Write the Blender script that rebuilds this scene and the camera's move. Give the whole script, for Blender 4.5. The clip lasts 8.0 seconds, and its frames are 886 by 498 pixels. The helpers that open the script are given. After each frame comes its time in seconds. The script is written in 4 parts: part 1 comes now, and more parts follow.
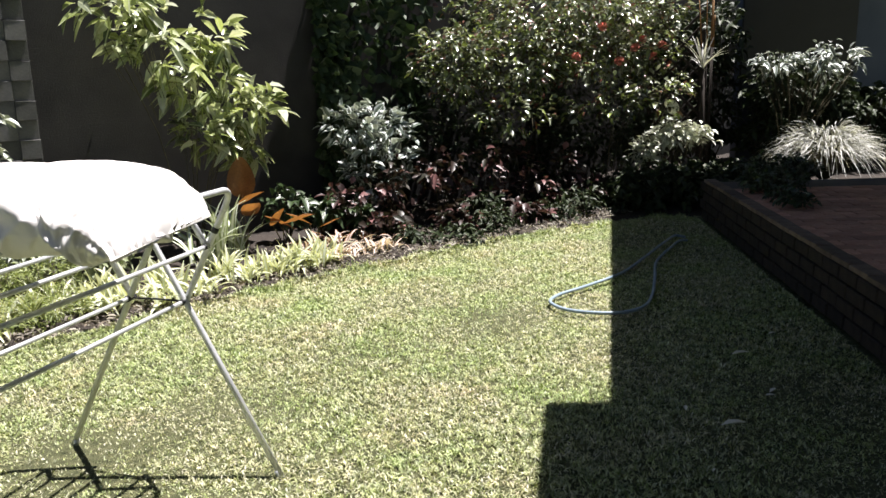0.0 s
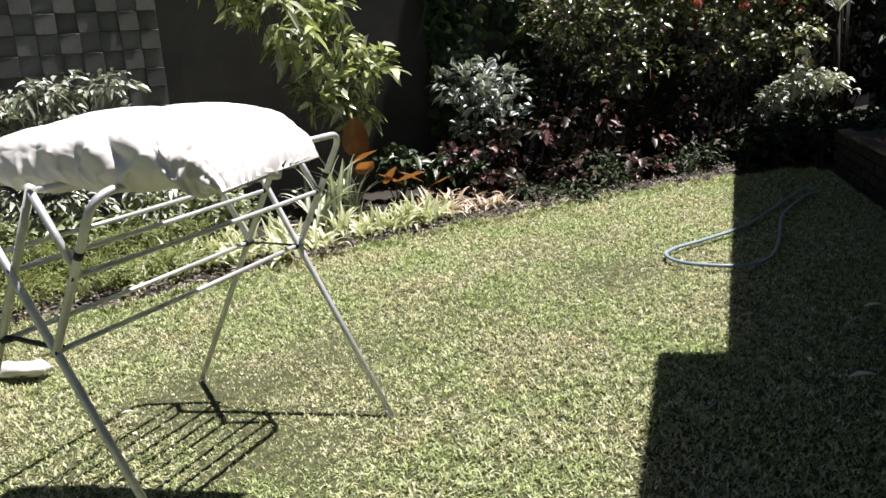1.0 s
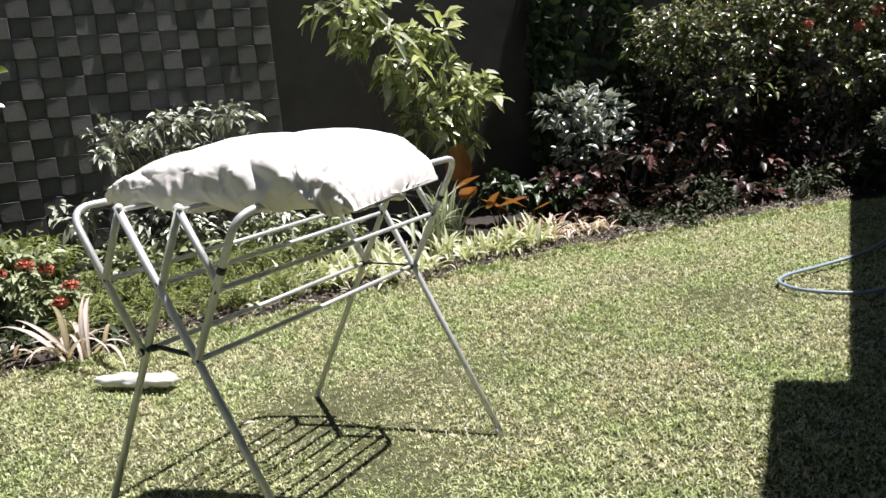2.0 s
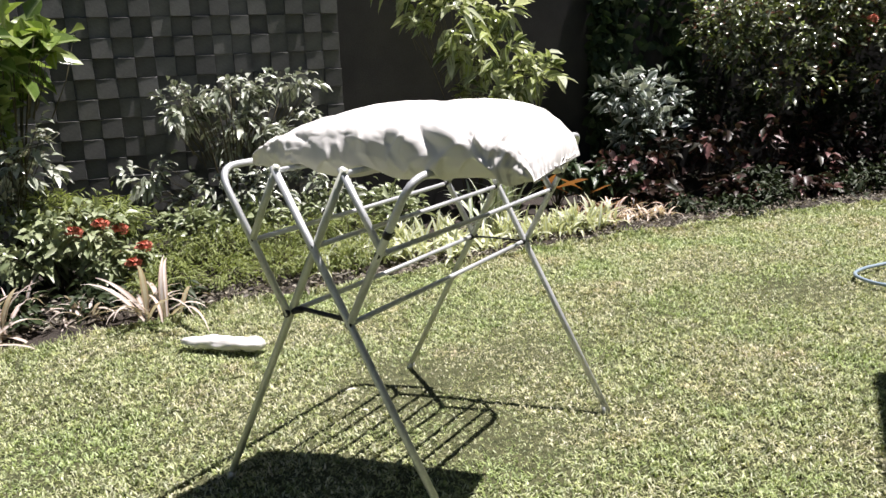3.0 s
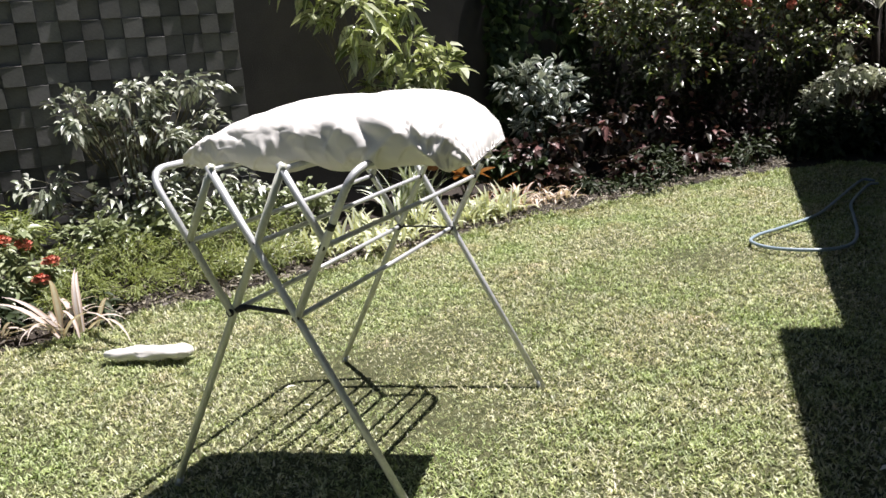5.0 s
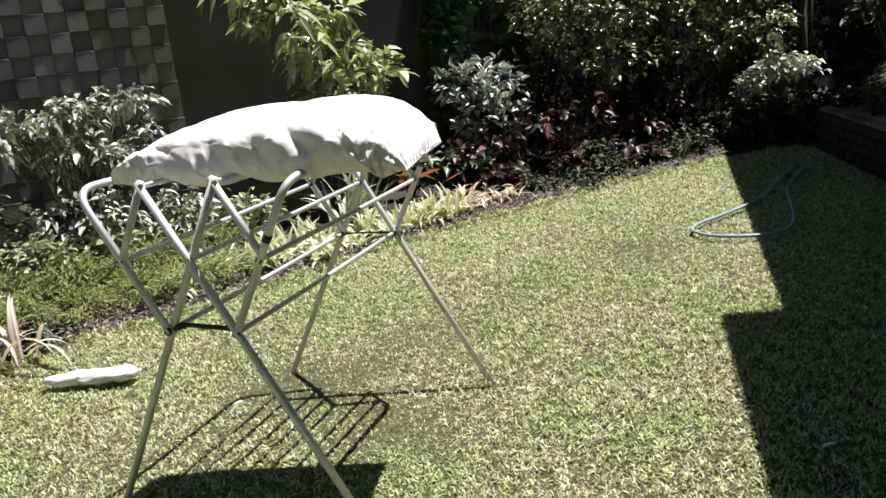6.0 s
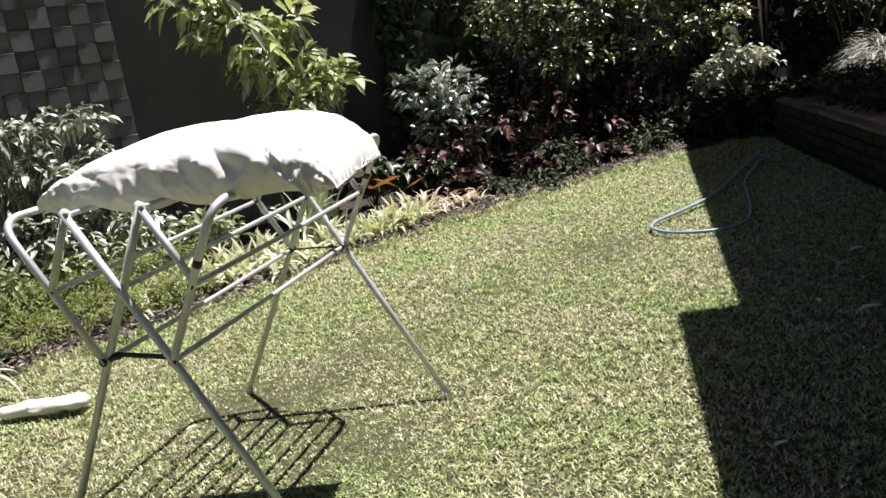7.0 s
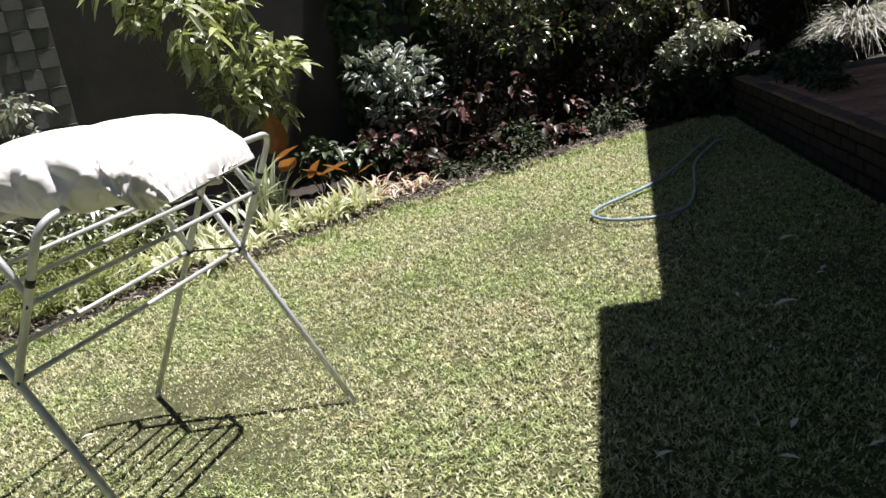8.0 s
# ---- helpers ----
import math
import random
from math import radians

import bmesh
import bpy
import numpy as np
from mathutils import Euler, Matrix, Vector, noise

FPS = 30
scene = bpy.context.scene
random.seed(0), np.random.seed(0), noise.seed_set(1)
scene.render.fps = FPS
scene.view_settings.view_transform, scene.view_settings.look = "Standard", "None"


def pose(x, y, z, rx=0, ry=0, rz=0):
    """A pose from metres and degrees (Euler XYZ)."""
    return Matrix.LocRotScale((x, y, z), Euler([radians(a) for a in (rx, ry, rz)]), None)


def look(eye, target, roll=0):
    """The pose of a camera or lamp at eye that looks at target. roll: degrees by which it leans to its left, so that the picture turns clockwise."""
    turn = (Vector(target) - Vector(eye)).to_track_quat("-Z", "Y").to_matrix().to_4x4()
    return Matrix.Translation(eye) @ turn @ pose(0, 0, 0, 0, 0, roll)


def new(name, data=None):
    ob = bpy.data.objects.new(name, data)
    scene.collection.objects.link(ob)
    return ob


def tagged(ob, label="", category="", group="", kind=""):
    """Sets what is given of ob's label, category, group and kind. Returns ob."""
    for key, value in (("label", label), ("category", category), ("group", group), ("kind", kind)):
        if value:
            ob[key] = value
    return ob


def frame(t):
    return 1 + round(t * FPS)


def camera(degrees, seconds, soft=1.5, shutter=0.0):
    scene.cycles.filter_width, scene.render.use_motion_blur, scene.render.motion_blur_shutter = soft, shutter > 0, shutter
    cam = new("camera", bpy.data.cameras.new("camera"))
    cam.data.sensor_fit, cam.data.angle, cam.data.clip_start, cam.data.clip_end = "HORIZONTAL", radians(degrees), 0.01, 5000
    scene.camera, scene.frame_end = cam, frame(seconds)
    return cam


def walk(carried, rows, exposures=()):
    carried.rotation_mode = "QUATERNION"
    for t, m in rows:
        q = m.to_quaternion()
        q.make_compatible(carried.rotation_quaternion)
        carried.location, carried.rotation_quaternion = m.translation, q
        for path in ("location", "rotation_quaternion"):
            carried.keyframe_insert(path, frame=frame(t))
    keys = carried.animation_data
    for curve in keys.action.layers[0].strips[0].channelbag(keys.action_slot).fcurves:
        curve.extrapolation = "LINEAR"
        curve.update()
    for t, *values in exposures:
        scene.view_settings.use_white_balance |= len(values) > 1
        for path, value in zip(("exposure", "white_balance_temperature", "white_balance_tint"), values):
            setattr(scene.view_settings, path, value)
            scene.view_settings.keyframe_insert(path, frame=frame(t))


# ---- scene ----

# ---------------------------------------------------------------- camera
cam = camera(58.4, 8.0, soft=1.5)
ROWS = [  # seconds, x, y, z, yaw, pitch, lean
    (0, 0.000, 0.000, 1.437, 0.00, -12.88, 1.49),
    (0.2, 0.010, -0.005, 1.400, 4.36, -12.93, 3.54),
    (0.5, 0.044, 0.005, 1.363, 8.10, -14.99, 6.18),
    (0.8, 0.037, 0.006, 1.343, 8.18, -15.27, 4.94),
    (1, 0.035, -0.008, 1.345, 8.77, -14.79, 3.88),
    (1.2, 0.007, -0.012, 1.353, 10.49, -12.69, 3.61),
    (1.5, 0.019, -0.052, 1.347, 11.56, -12.15, 3.60),
    (1.8, -0.010, -0.058, 1.354, 12.33, -12.13, 4.46),
    (2, -0.022, -0.086, 1.344, 15.51, -12.33, 4.96),
    (2.2, -0.054, -0.095, 1.346, 18.29, -13.02, 4.00),
    (3.3, -0.524, -0.271, 1.347, 15.28, -14.13, 2.04),
    (3.5, -0.533, -0.306, 1.341, 15.84, -14.65, 1.86),
    (4, -0.531, -0.295, 1.352, 13.11, -12.83, 3.41),
    (4.5, -0.525, -0.289, 1.345, 9.00, -13.23, 3.75),
    (4.7, -0.531, -0.290, 1.341, 9.24, -13.85, 4.15),
    (5.8, -0.497, -0.277, 1.344, 5.12, -14.86, 6.04),
    (6, -0.490, -0.271, 1.341, 5.09, -14.59, 6.64),
    (6.5, -0.469, -0.254, 1.342, 4.35, -14.55, 7.45),
    (7, -0.384, -0.221, 1.352, 3.36, -14.68, 8.75),
    (7.2, -0.323, -0.181, 1.378, 4.17, -14.09, 8.81),
    (7.5, -0.170, -0.161, 1.361, 6.01, -13.06, 7.49),
    (7.7, -0.101, -0.105, 1.372, 4.87, -15.15, 6.32),
    (8, -0.015, -0.095, 1.363, 3.40, -16.56, 9.53),
]
walk(cam, [(t, pose(x, y, z, 90 + p, 0, w) @ pose(0, 0, 0, 0, 0, -r)) for t, x, y, z, w, p, r in ROWS],
     [(0, 1.3), (0.5, 1.08), (1.5, 0.95), (8, 0.95)])

# ---------------------------------------------------------------- light
SHIFT = (0.28, 0.19)                      # towards the sun, per metre of height
SUN_UP = math.atan2(1.0, math.hypot(*SHIFT))
SUN_ROUND = math.atan2(SHIFT[0], SHIFT[1])
world = bpy.data.worlds.new("sky")
scene.world = world
world.use_nodes = True
wn = world.node_tree.nodes
sky = wn.new("ShaderNodeTexSky")
sky.sky_type, sky.sun_disc, sky.sun_elevation, sky.sun_rotation = "NISHITA", False, SUN_UP, SUN_ROUND
world.node_tree.links.new(sky.outputs[0], wn["Background"].inputs[0])
wn["Background"].inputs[1].default_value = 0.022
sun_data = bpy.data.lights.new("sun", "SUN")
sun_data.energy, sun_data.angle, sun_data.color = 5.0, radians(0.5), (1.0, 0.943, 0.925)
sun = new("sun", sun_data)
sun.matrix_world = look((SHIFT[0] * 20, SHIFT[1] * 20, 20), (0, 0, 0))


# ---------------------------------------------------------------- materials
def material(name, rough=0.6, metal=0.0, spec=0.5):
    m = bpy.data.materials.new(name)
    m.use_nodes = True
    b = m.node_tree.nodes["Principled BSDF"]
    b.inputs["Roughness"].default_value = rough
    b.inputs["Metallic"].default_value = metal
    b.inputs["Specular IOR Level"].default_value = spec
    return m, m.node_tree.nodes, m.node_tree.links, b


def noise_node(n, l, scale, detail=4.0, rough=0.55, coord="Object"):
    tc = n.new("ShaderNodeTexCoord")
    t = n.new("ShaderNodeTexNoise")
    t.inputs["Scale"].default_value, t.inputs["Detail"].default_value, t.inputs["Roughness"].default_value = scale, detail, rough
    l.new(tc.outputs[coord], t.inputs["Vector"])
    return t.outputs["Fac"]


def ramp(n, l, fac, *stops):
    r = n.new("ShaderNodeValToRGB")
    while len(r.color_ramp.elements) < len(stops):
        r.color_ramp.elements.new(0.5)
    for e, (p, c) in zip(r.color_ramp.elements, stops):
        e.position, e.color = p, (*c, 1)
    l.new(fac, r.inputs[0])
    return r.outputs[0]


def mixed(n, l, fac, a, b, kind="MIX"):
    x = n.new("ShaderNodeMix")
    x.data_type, x.blend_type = "RGBA", kind
    for sock, v in ((x.inputs[0], fac), (x.inputs[6], a), (x.inputs[7], b)):
        if isinstance(v, (int, float)):
            sock.default_value = v
        elif isinstance(v, tuple):
            sock.default_value = (*v, 1)
        else:
            l.new(v, sock)
    return x.outputs[2]


def bumped(n, l, b, fac, strength, dist):
    x = n.new("ShaderNodeBump")
    x.inputs["Strength"].default_value, x.inputs["Distance"].default_value = strength, dist
    l.new(fac, x.inputs["Height"])
    l.new(x.outputs[0], b.inputs["Normal"])


def plain(name, dark, light, scale=8.0, rough=0.7, metal=0.0, bump=0.2, dist=0.004, fine=90.0, spec=0.5, per_object=0.0):
    """Two colours mixed at a coarse and a fine scale, with relief."""
    m, n, l, b = material(name, rough, metal, spec)
    big = noise_node(n, l, scale)
    small = noise_node(n, l, fine, 3)
    c = ramp(n, l, big, (0.3, dark), (0.7, light))
    c = mixed(n, l, 0.35, c, ramp(n, l, small, (0.3, (0.35, 0.35, 0.35)), (0.7, (0.75, 0.75, 0.75))), "OVERLAY")
    if per_object:
        info = n.new("ShaderNodeObjectInfo")
        k = ramp(n, l, info.outputs["Random"], (0.0, (1 - per_object,) * 3), (1.0, (1 + per_object * 0.6,) * 3))
        c = mixed(n, l, 1.0, c, k, "MULTIPLY")
    l.new(c, b.inputs["Base Color"])
    bumped(n, l, b, small, bump, dist)
    return m


def leafy(name, *colours, vein=None, edge=None, rough=0.42, through_light=0.2, spec=0.5, patch=None, dry=None):
    """Leaf: colours picked leaf by leaf, a vein along the middle or a pale edge, light through it."""
    m, n, l, b = material(name, rough, 0.0, spec)
    geo = n.new("ShaderNodeNewGeometry")
    stops = [(i / max(1, len(colours) - 1), c) for i, c in enumerate(colours)]
    c = ramp(n, l, geo.outputs["Random Per Island"], *stops)
    small = noise_node(n, l, 60.0, 3)
    c = mixed(n, l, 0.3, c, ramp(n, l, small, (0.3, (0.3, 0.3, 0.3)), (0.7, (0.8, 0.8, 0.8))), "OVERLAY")
    if patch:
        spread = noise_node(n, l, 1.7, 5, 0.6)
        c = mixed(n, l, ramp(n, l, spread, (0.42, (0, 0, 0)), (0.62, (1, 1, 1))), c, mixed(n, l, 1.0, c, patch, "MULTIPLY"))
        if dry:
            bare = noise_node(n, l, 2.3, 3, 0.7)
            c = mixed(n, l, ramp(n, l, bare, (0.56, (0, 0, 0)), (0.68, (1, 1, 1))), c, mixed(n, l, 1.0, c, dry, "MULTIPLY"))
        tuft = noise_node(n, l, 22.0, 4, 0.65)
        c = mixed(n, l, 1.0, c, ramp(n, l, tuft, (0.36, (0.52, 0.56, 0.52)), (0.66, (1.48, 1.44, 1.48))), "MULTIPLY")
    if vein or edge:
        uv = n.new("ShaderNodeUVMap")
        sep = n.new("ShaderNodeSeparateXYZ")
        l.new(uv.outputs[0], sep.inputs[0])
        off = n.new("ShaderNodeMath")
        off.operation = "SUBTRACT"
        l.new(sep.outputs[0], off.inputs[0])
        off.inputs[1].default_value = 0.5
        size = n.new("ShaderNodeMath")
        size.operation = "ABSOLUTE"
        l.new(off.outputs[0], size.inputs[0])
        if edge:
            wob = n.new("ShaderNodeMath")
            wob.operation = "MULTIPLY_ADD"
            l.new(small, wob.inputs[0])
            wob.inputs[1].default_value = 0.25
            l.new(size.outputs[0], wob.inputs[2])
            c = mixed(n, l, ramp(n, l, wob.outputs[0], (0.32, (0, 0, 0)), (0.42, (1, 1, 1))), c, edge)
        if vein:
            c = mixed(n, l, ramp(n, l, size.outputs[0], (0.03, (1, 1, 1)), (0.10, (0, 0, 0))), c, vein)
    l.new(c, b.inputs["Base Color"])
    tr = n.new("ShaderNodeBsdfTranslucent")
    l.new(mixed(n, l, 1.0, c, (1.0, 1.0, 0.66), "MULTIPLY"), tr.inputs[0])
    mix = n.new("ShaderNodeMixShader")
    mix.inputs[0].default_value = through_light
    l.new(b.outputs[0], mix.inputs[1])
    l.new(tr.outputs[0], mix.inputs[2])
    l.new(mix.outputs[0], n["Material Output"].inputs[0])
    bumped(n, l, b, small, 0.25, 0.003)
    return m


GRASS = leafy("lawn blades", (0.215, 0.262, 0.092), (0.37, 0.385, 0.185), (0.58, 0.545, 0.365), (0.265, 0.31, 0.118), (0.76, 0.72, 0.58), (0.44, 0.455, 0.225), rough=0.45, through_light=0.22, spec=0.4, patch=(0.78, 0.925, 0.68), dry=(1.06, 0.96, 1.0))
THATCH = plain("lawn thatch", (0.05, 0.06, 0.02), (0.17, 0.17, 0.08), 26.0, 0.95, bump=1.0, dist=0.02, fine=210)
SOIL = plain("garden soil", (0.018, 0.014, 0.011), (0.048, 0.037, 0.03), 5.0, 0.95, bump=0.9, dist=0.02, fine=70)
BLOCK = plain("concrete block face", (0.096, 0.095, 0.095), (0.166, 0.164, 0.163), 6.0, 0.9, bump=0.45, dist=0.005, fine=110, per_object=0.36)
MORTAR = plain("wall mortar", (0.06, 0.055, 0.05), (0.11, 0.10, 0.095), 4.0, 0.95, bump=0.5)
PLASTER = plain("dark garden wall plaster", (0.024, 0.023, 0.023), (0.045, 0.042, 0.041), 2.5, 0.92, bump=0.5, fine=80)
# white plaster with its bluish shade mixed into the base colour
WHITEWALL = plain("white house plaster toned for shade", (0.125, 0.15, 0.205), (0.175, 0.20, 0.255), 1.5, 0.85, bump=0.2)
GLASSY = plain("dark glazing", (0.015, 0.017, 0.02), (0.03, 0.03, 0.035), 1.0, 0.3, bump=0.0)
PAVER = plain("worn clay paver", (0.48, 0.25, 0.19), (0.66, 0.39, 0.31), 14.0, 0.9, bump=0.6, dist=0.004, per_object=0.3)
# albedo lowered so the colour carries the deep shade on the terrace side
BRICK = plain("shade-darkened clay brick", (0.017, 0.012, 0.010), (0.038, 0.025, 0.021), 14.0, 0.88, bump=0.6, dist=0.004, per_object=0.35)
COPING = plain("weathered edging brick", (0.11, 0.075, 0.06), (0.19, 0.14, 0.115), 12.0, 0.9, bump=0.6, dist=0.004, per_object=0.4)
ROOF = plain("grey roof sheet", (0.25, 0.25, 0.25), (0.4, 0.4, 0.4), 2.0, 0.6, bump=0.1)
ALU = plain("dull aluminium tube", (0.50, 0.51, 0.53), (0.74, 0.75, 0.77), 9.0, 0.5, metal=0.55, bump=0.2, dist=0.001, fine=160)
PALETUBE = plain("cream enamelled tube", (0.50, 0.52, 0.44), (0.72, 0.73, 0.64), 9.0, 0.45, metal=0.25, bump=0.1, dist=0.001, fine=160)
BLACK = plain("black plastic", (0.012, 0.012, 0.013), (0.03, 0.03, 0.032), 30.0, 0.5, bump=0.1)
HOSE = plain("blue garden hose", (0.18, 0.25, 0.32), (0.31, 0.38, 0.45), 7.0, 0.42, bump=0.15, dist=0.001)
WOOD = plain("weathered brown wood", (0.015, 0.011, 0.008), (0.036, 0.026, 0.019), 5.0, 0.8, bump=0.5)
STEM = plain("green-brown stem", (0.042, 0.04, 0.02), (0.11, 0.092, 0.05), 12.0, 0.8, bump=0.4)
PETAL = plain("red petals", (0.52, 0.12, 0.08), (0.70, 0.28, 0.2), 40.0, 0.6, bump=0.1)


def fabric():
    m, n, l, b = material("white cotton", 0.9, 0.0, 0.2)
    weave = noise_node(n, l, 420.0, 2)
    stain = noise_node(n, l, 7.0, 4)
    l.new(ramp(n, l, stain, (0.3, (0.72, 0.695, 0.68)), (0.65, (0.81, 0.79, 0.775))), b.inputs["Base Color"])
    tr = n.new("ShaderNodeBsdfTranslucent")
    tr.inputs[0].default_value = (0.85, 0.81, 0.72, 1)
    mix = n.new("ShaderNodeMixShader")
    mix.inputs[0].default_value = 0.05
    l.new(b.outputs[0], mix.inputs[1])
    l.new(tr.outputs[0], mix.inputs[2])
    l.new(mix.outputs[0], n["Material Output"].inputs[0])
    bumped(n, l, b, weave, 0.2, 0.001)
    return m


FABRIC = fabric()


# ---------------------------------------------------------------- building blocks
def mesh_of(name, verts, faces, mat, smooth=True, uv=None):
    """A mesh from an array of points and a list of index arrays, each of one face size."""
    me = bpy.data.meshes.new(name)
    v = np.asarray(verts, dtype=np.float32)
    groups = [np.asarray(f, dtype=np.int32) for f in faces if len(f)]
    loops = np.concatenate([g.ravel() for g in groups])
    totals = np.concatenate([np.full(len(g), g.shape[1], dtype=np.int32) for g in groups])
    starts = np.concatenate([[0], np.cumsum(totals)[:-1]]).astype(np.int32)
    me.vertices.add(len(v))
    me.vertices.foreach_set("co", v.ravel())
    me.loops.add(len(loops))
    me.loops.foreach_set("vertex_index", loops)
    me.polygons.add(len(totals))
    me.polygons.foreach_set("loop_start", starts)
    me.polygons.foreach_set("loop_total", totals)
    me.polygons.foreach_set("use_smooth", np.full(len(totals), smooth))
    if uv is not None:
        layer = me.uv_layers.new(name="UVMap")
        layer.data.foreach_set("uv", np.asarray(uv, dtype=np.float32)[loops].ravel())
    me.materials.append(mat)
    me.update(calc_edges=True)
    me.validate()
    return me


def part(name, data, parent=None, label="", at=None):
    """Links a mesh (or bmesh-made mesh) as one object under a thing or a part."""
    ob = new(name, data)
    if parent is not None:
        ob.parent = parent
    if at is not None:
        ob.matrix_basis = at
    return tagged(ob, label)


def base(name, x, y, z, label, category, group="", kind=""):
    ob = new(name)
    ob.empty_display_size = 0.1
    ob.location = (x, y, z)
    return tagged(ob, label, category, group, kind)


def tube_data(path, r, sides=10, taper=1.0, caps=True):
    p = np.array([list(q) for q in path], dtype=float)
    k = len(p)
    tang = np.gradient(p, axis=0)
    tang /= np.linalg.norm(tang, axis=1)[:, None] + 1e-12
    ref = np.array([0, 0, 1.0]) if abs(tang[0][2]) < 0.9 else np.array([1.0, 0, 0])
    rings = []
    side = np.cross(tang[0], ref)
    for i in range(k):
        side = side - tang[i] * (side @ tang[i])
        side /= np.linalg.norm(side) + 1e-12
        up = np.cross(side, tang[i])
        a = np.arange(sides) / sides * 2 * np.pi
        rr = r * (1 + (taper - 1) * i / max(1, k - 1))
        rings.append(p[i] + rr * (np.cos(a)[:, None] * side + np.sin(a)[:, None] * up))
    v = np.concatenate(rings)
    f = []
    for i in range(k - 1):
        for j in range(sides):
            f.append((i * sides + j, i * sides + (j + 1) % sides, (i + 1) * sides + (j + 1) % sides, (i + 1) * sides + j))
    tri = []
    if caps:
        v = np.concatenate([v, p[:1], p[-1:]])
        for j in range(sides):
            tri.append((k * sides, (j + 1) % sides, j))
            tri.append((k * sides + 1, (k - 1) * sides + j, (k - 1) * sides + (j + 1) % sides))
    return v, np.array(f), np.array(tri)


def tube(name, path, r, mat, sides=10, taper=1.0):
    v, f, t = tube_data(path, r, sides, taper)
    return mesh_of(name, v, [f, t], mat)


def tubes(name, paths, mat, sides=5):
    """Many thin tubes in one mesh: rows of (path, r, taper)."""
    vs, fs, ts, n = [], [], [], 0
    for path, r, taper in paths:
        v, f, t = tube_data(path, r, sides, taper)
        vs.append(v), fs.append(f + n), ts.append(t + n)
        n += len(v)
    return mesh_of(name, np.concatenate(vs), [np.concatenate(fs), np.concatenate(ts)], mat)


def rounded(path, radius, steps=7):
    """The path with its inner corners rounded."""
    p = [Vector(q) for q in path]
    out = [p[0]]
    for a, b, c in zip(p, p[1:], p[2:]):
        u, w = (a - b).normalized(), (c - b).normalized()
        s, e = b + u * radius, b + w * radius
        for i in range(steps + 1):
            t = i / steps
            out.append(s * (1 - t) ** 2 + b * 2 * t * (1 - t) + e * t * t)
    return out + [p[-1]]


def spline(points, per=10):
    """A smooth line through the points."""
    p = [Vector(q) for q in points]
    p = [p[0] * 2 - p[1]] + p + [p[-1] * 2 - p[-2]]
    out = []
    for i in range(1, len(p) - 2):
        for j in range(per):
            t = j / per
            out.append(0.5 * ((2 * p[i]) + (p[i + 1] - p[i - 1]) * t + (2 * p[i - 1] - 5 * p[i] + 4 * p[i + 1] - p[i + 2]) * t * t
                              + (3 * p[i] - p[i - 1] - 3 * p[i + 1] + p[i + 2]) * t ** 3))
    return out + [p[-2]]


def box_mesh(name, size, mat, bevel=0.004, wobble=0.0, seed=0):
    bm = bmesh.new()
    bmesh.ops.create_cube(bm, size=1.0)
    bmesh.ops.scale(bm, vec=size, verts=bm.verts)
    if bevel:
        bmesh.ops.bevel(bm, geom=list(bm.edges), offset=bevel, segments=1, affect="EDGES", profile=0.5)
    if wobble:
        rng = random.Random(seed)
        for v in bm.verts:
            v.co += Vector((rng.uniform(-1, 1), rng.uniform(-1, 1), rng.uniform(-1, 1))) * wobble
    me = bpy.data.meshes.new(name)
    bm.to_mesh(me)
    bm.free()
    me.materials.append(mat)
    return me


def prism(name, outline, z0, z1, mat):
    k = len(outline)
    v = [(x, y, z0) for x, y in outline] + [(x, y, z1) for x, y in outline]
    me = bpy.data.meshes.new(name)
    me.from_pydata(v, [], [tuple(range(k - 1, -1, -1)), tuple(range(k, 2 * k))] + [(i, (i + 1) % k, k + (i + 1) % k, k + i) for i in range(k)])
    me.materials.append(mat)
    return me


rng = np.random.default_rng(7)


def unit(v):
    return v / (np.linalg.norm(v, axis=-1, keepdims=True) + 1e-9)


def leaves_mesh(name, pos, axis, normal, length, width, mat, droop=0.25, fold=0.25, belly=0.38):
    """Folded, drooping leaves: each its own little sheet with a middle rib."""
    pos, axis, length, width = np.asarray(pos), unit(np.asarray(axis)), np.asarray(length), np.asarray(width)
    side = unit(np.cross(axis, normal))
    up = np.cross(side, axis)
    L, Wd = length[:, None], width[:, None]
    down = np.array([0, 0, -1.0])

    def spot(t, s, lift):
        return pos + axis * L * t + side * Wd * 0.5 * s + up * Wd * lift + down * L * droop * t * t
    rows = [spot(0, 0, 0),
            spot(belly, -1, fold), spot(belly, 0, 0), spot(belly, 1, fold),
            spot(0.72, -0.72, fold * 0.8), spot(0.72, 0, 0), spot(0.72, 0.72, fold * 0.8), spot(1.0, 0, 0)]
    v = np.stack(rows, 1).reshape(-1, 3)
    uv1 = np.array([(0.5, 0), (0, belly), (0.5, belly), (1, belly), (0.14, 0.72), (0.5, 0.72), (0.86, 0.72), (0.5, 1)])
    n = len(pos)
    o = (np.arange(n) * 8)[:, None]
    tri = np.concatenate([o + np.array([a]) for a in ((0, 2, 1), (0, 3, 2), (4, 5, 7), (5, 6, 7))])
    quad = np.concatenate([o + np.array([a]) for a in ((1, 2, 5, 4), (2, 3, 6, 5))])
    return mesh_of(name, v, [tri, quad], mat, True, np.tile(uv1, (n, 1)))


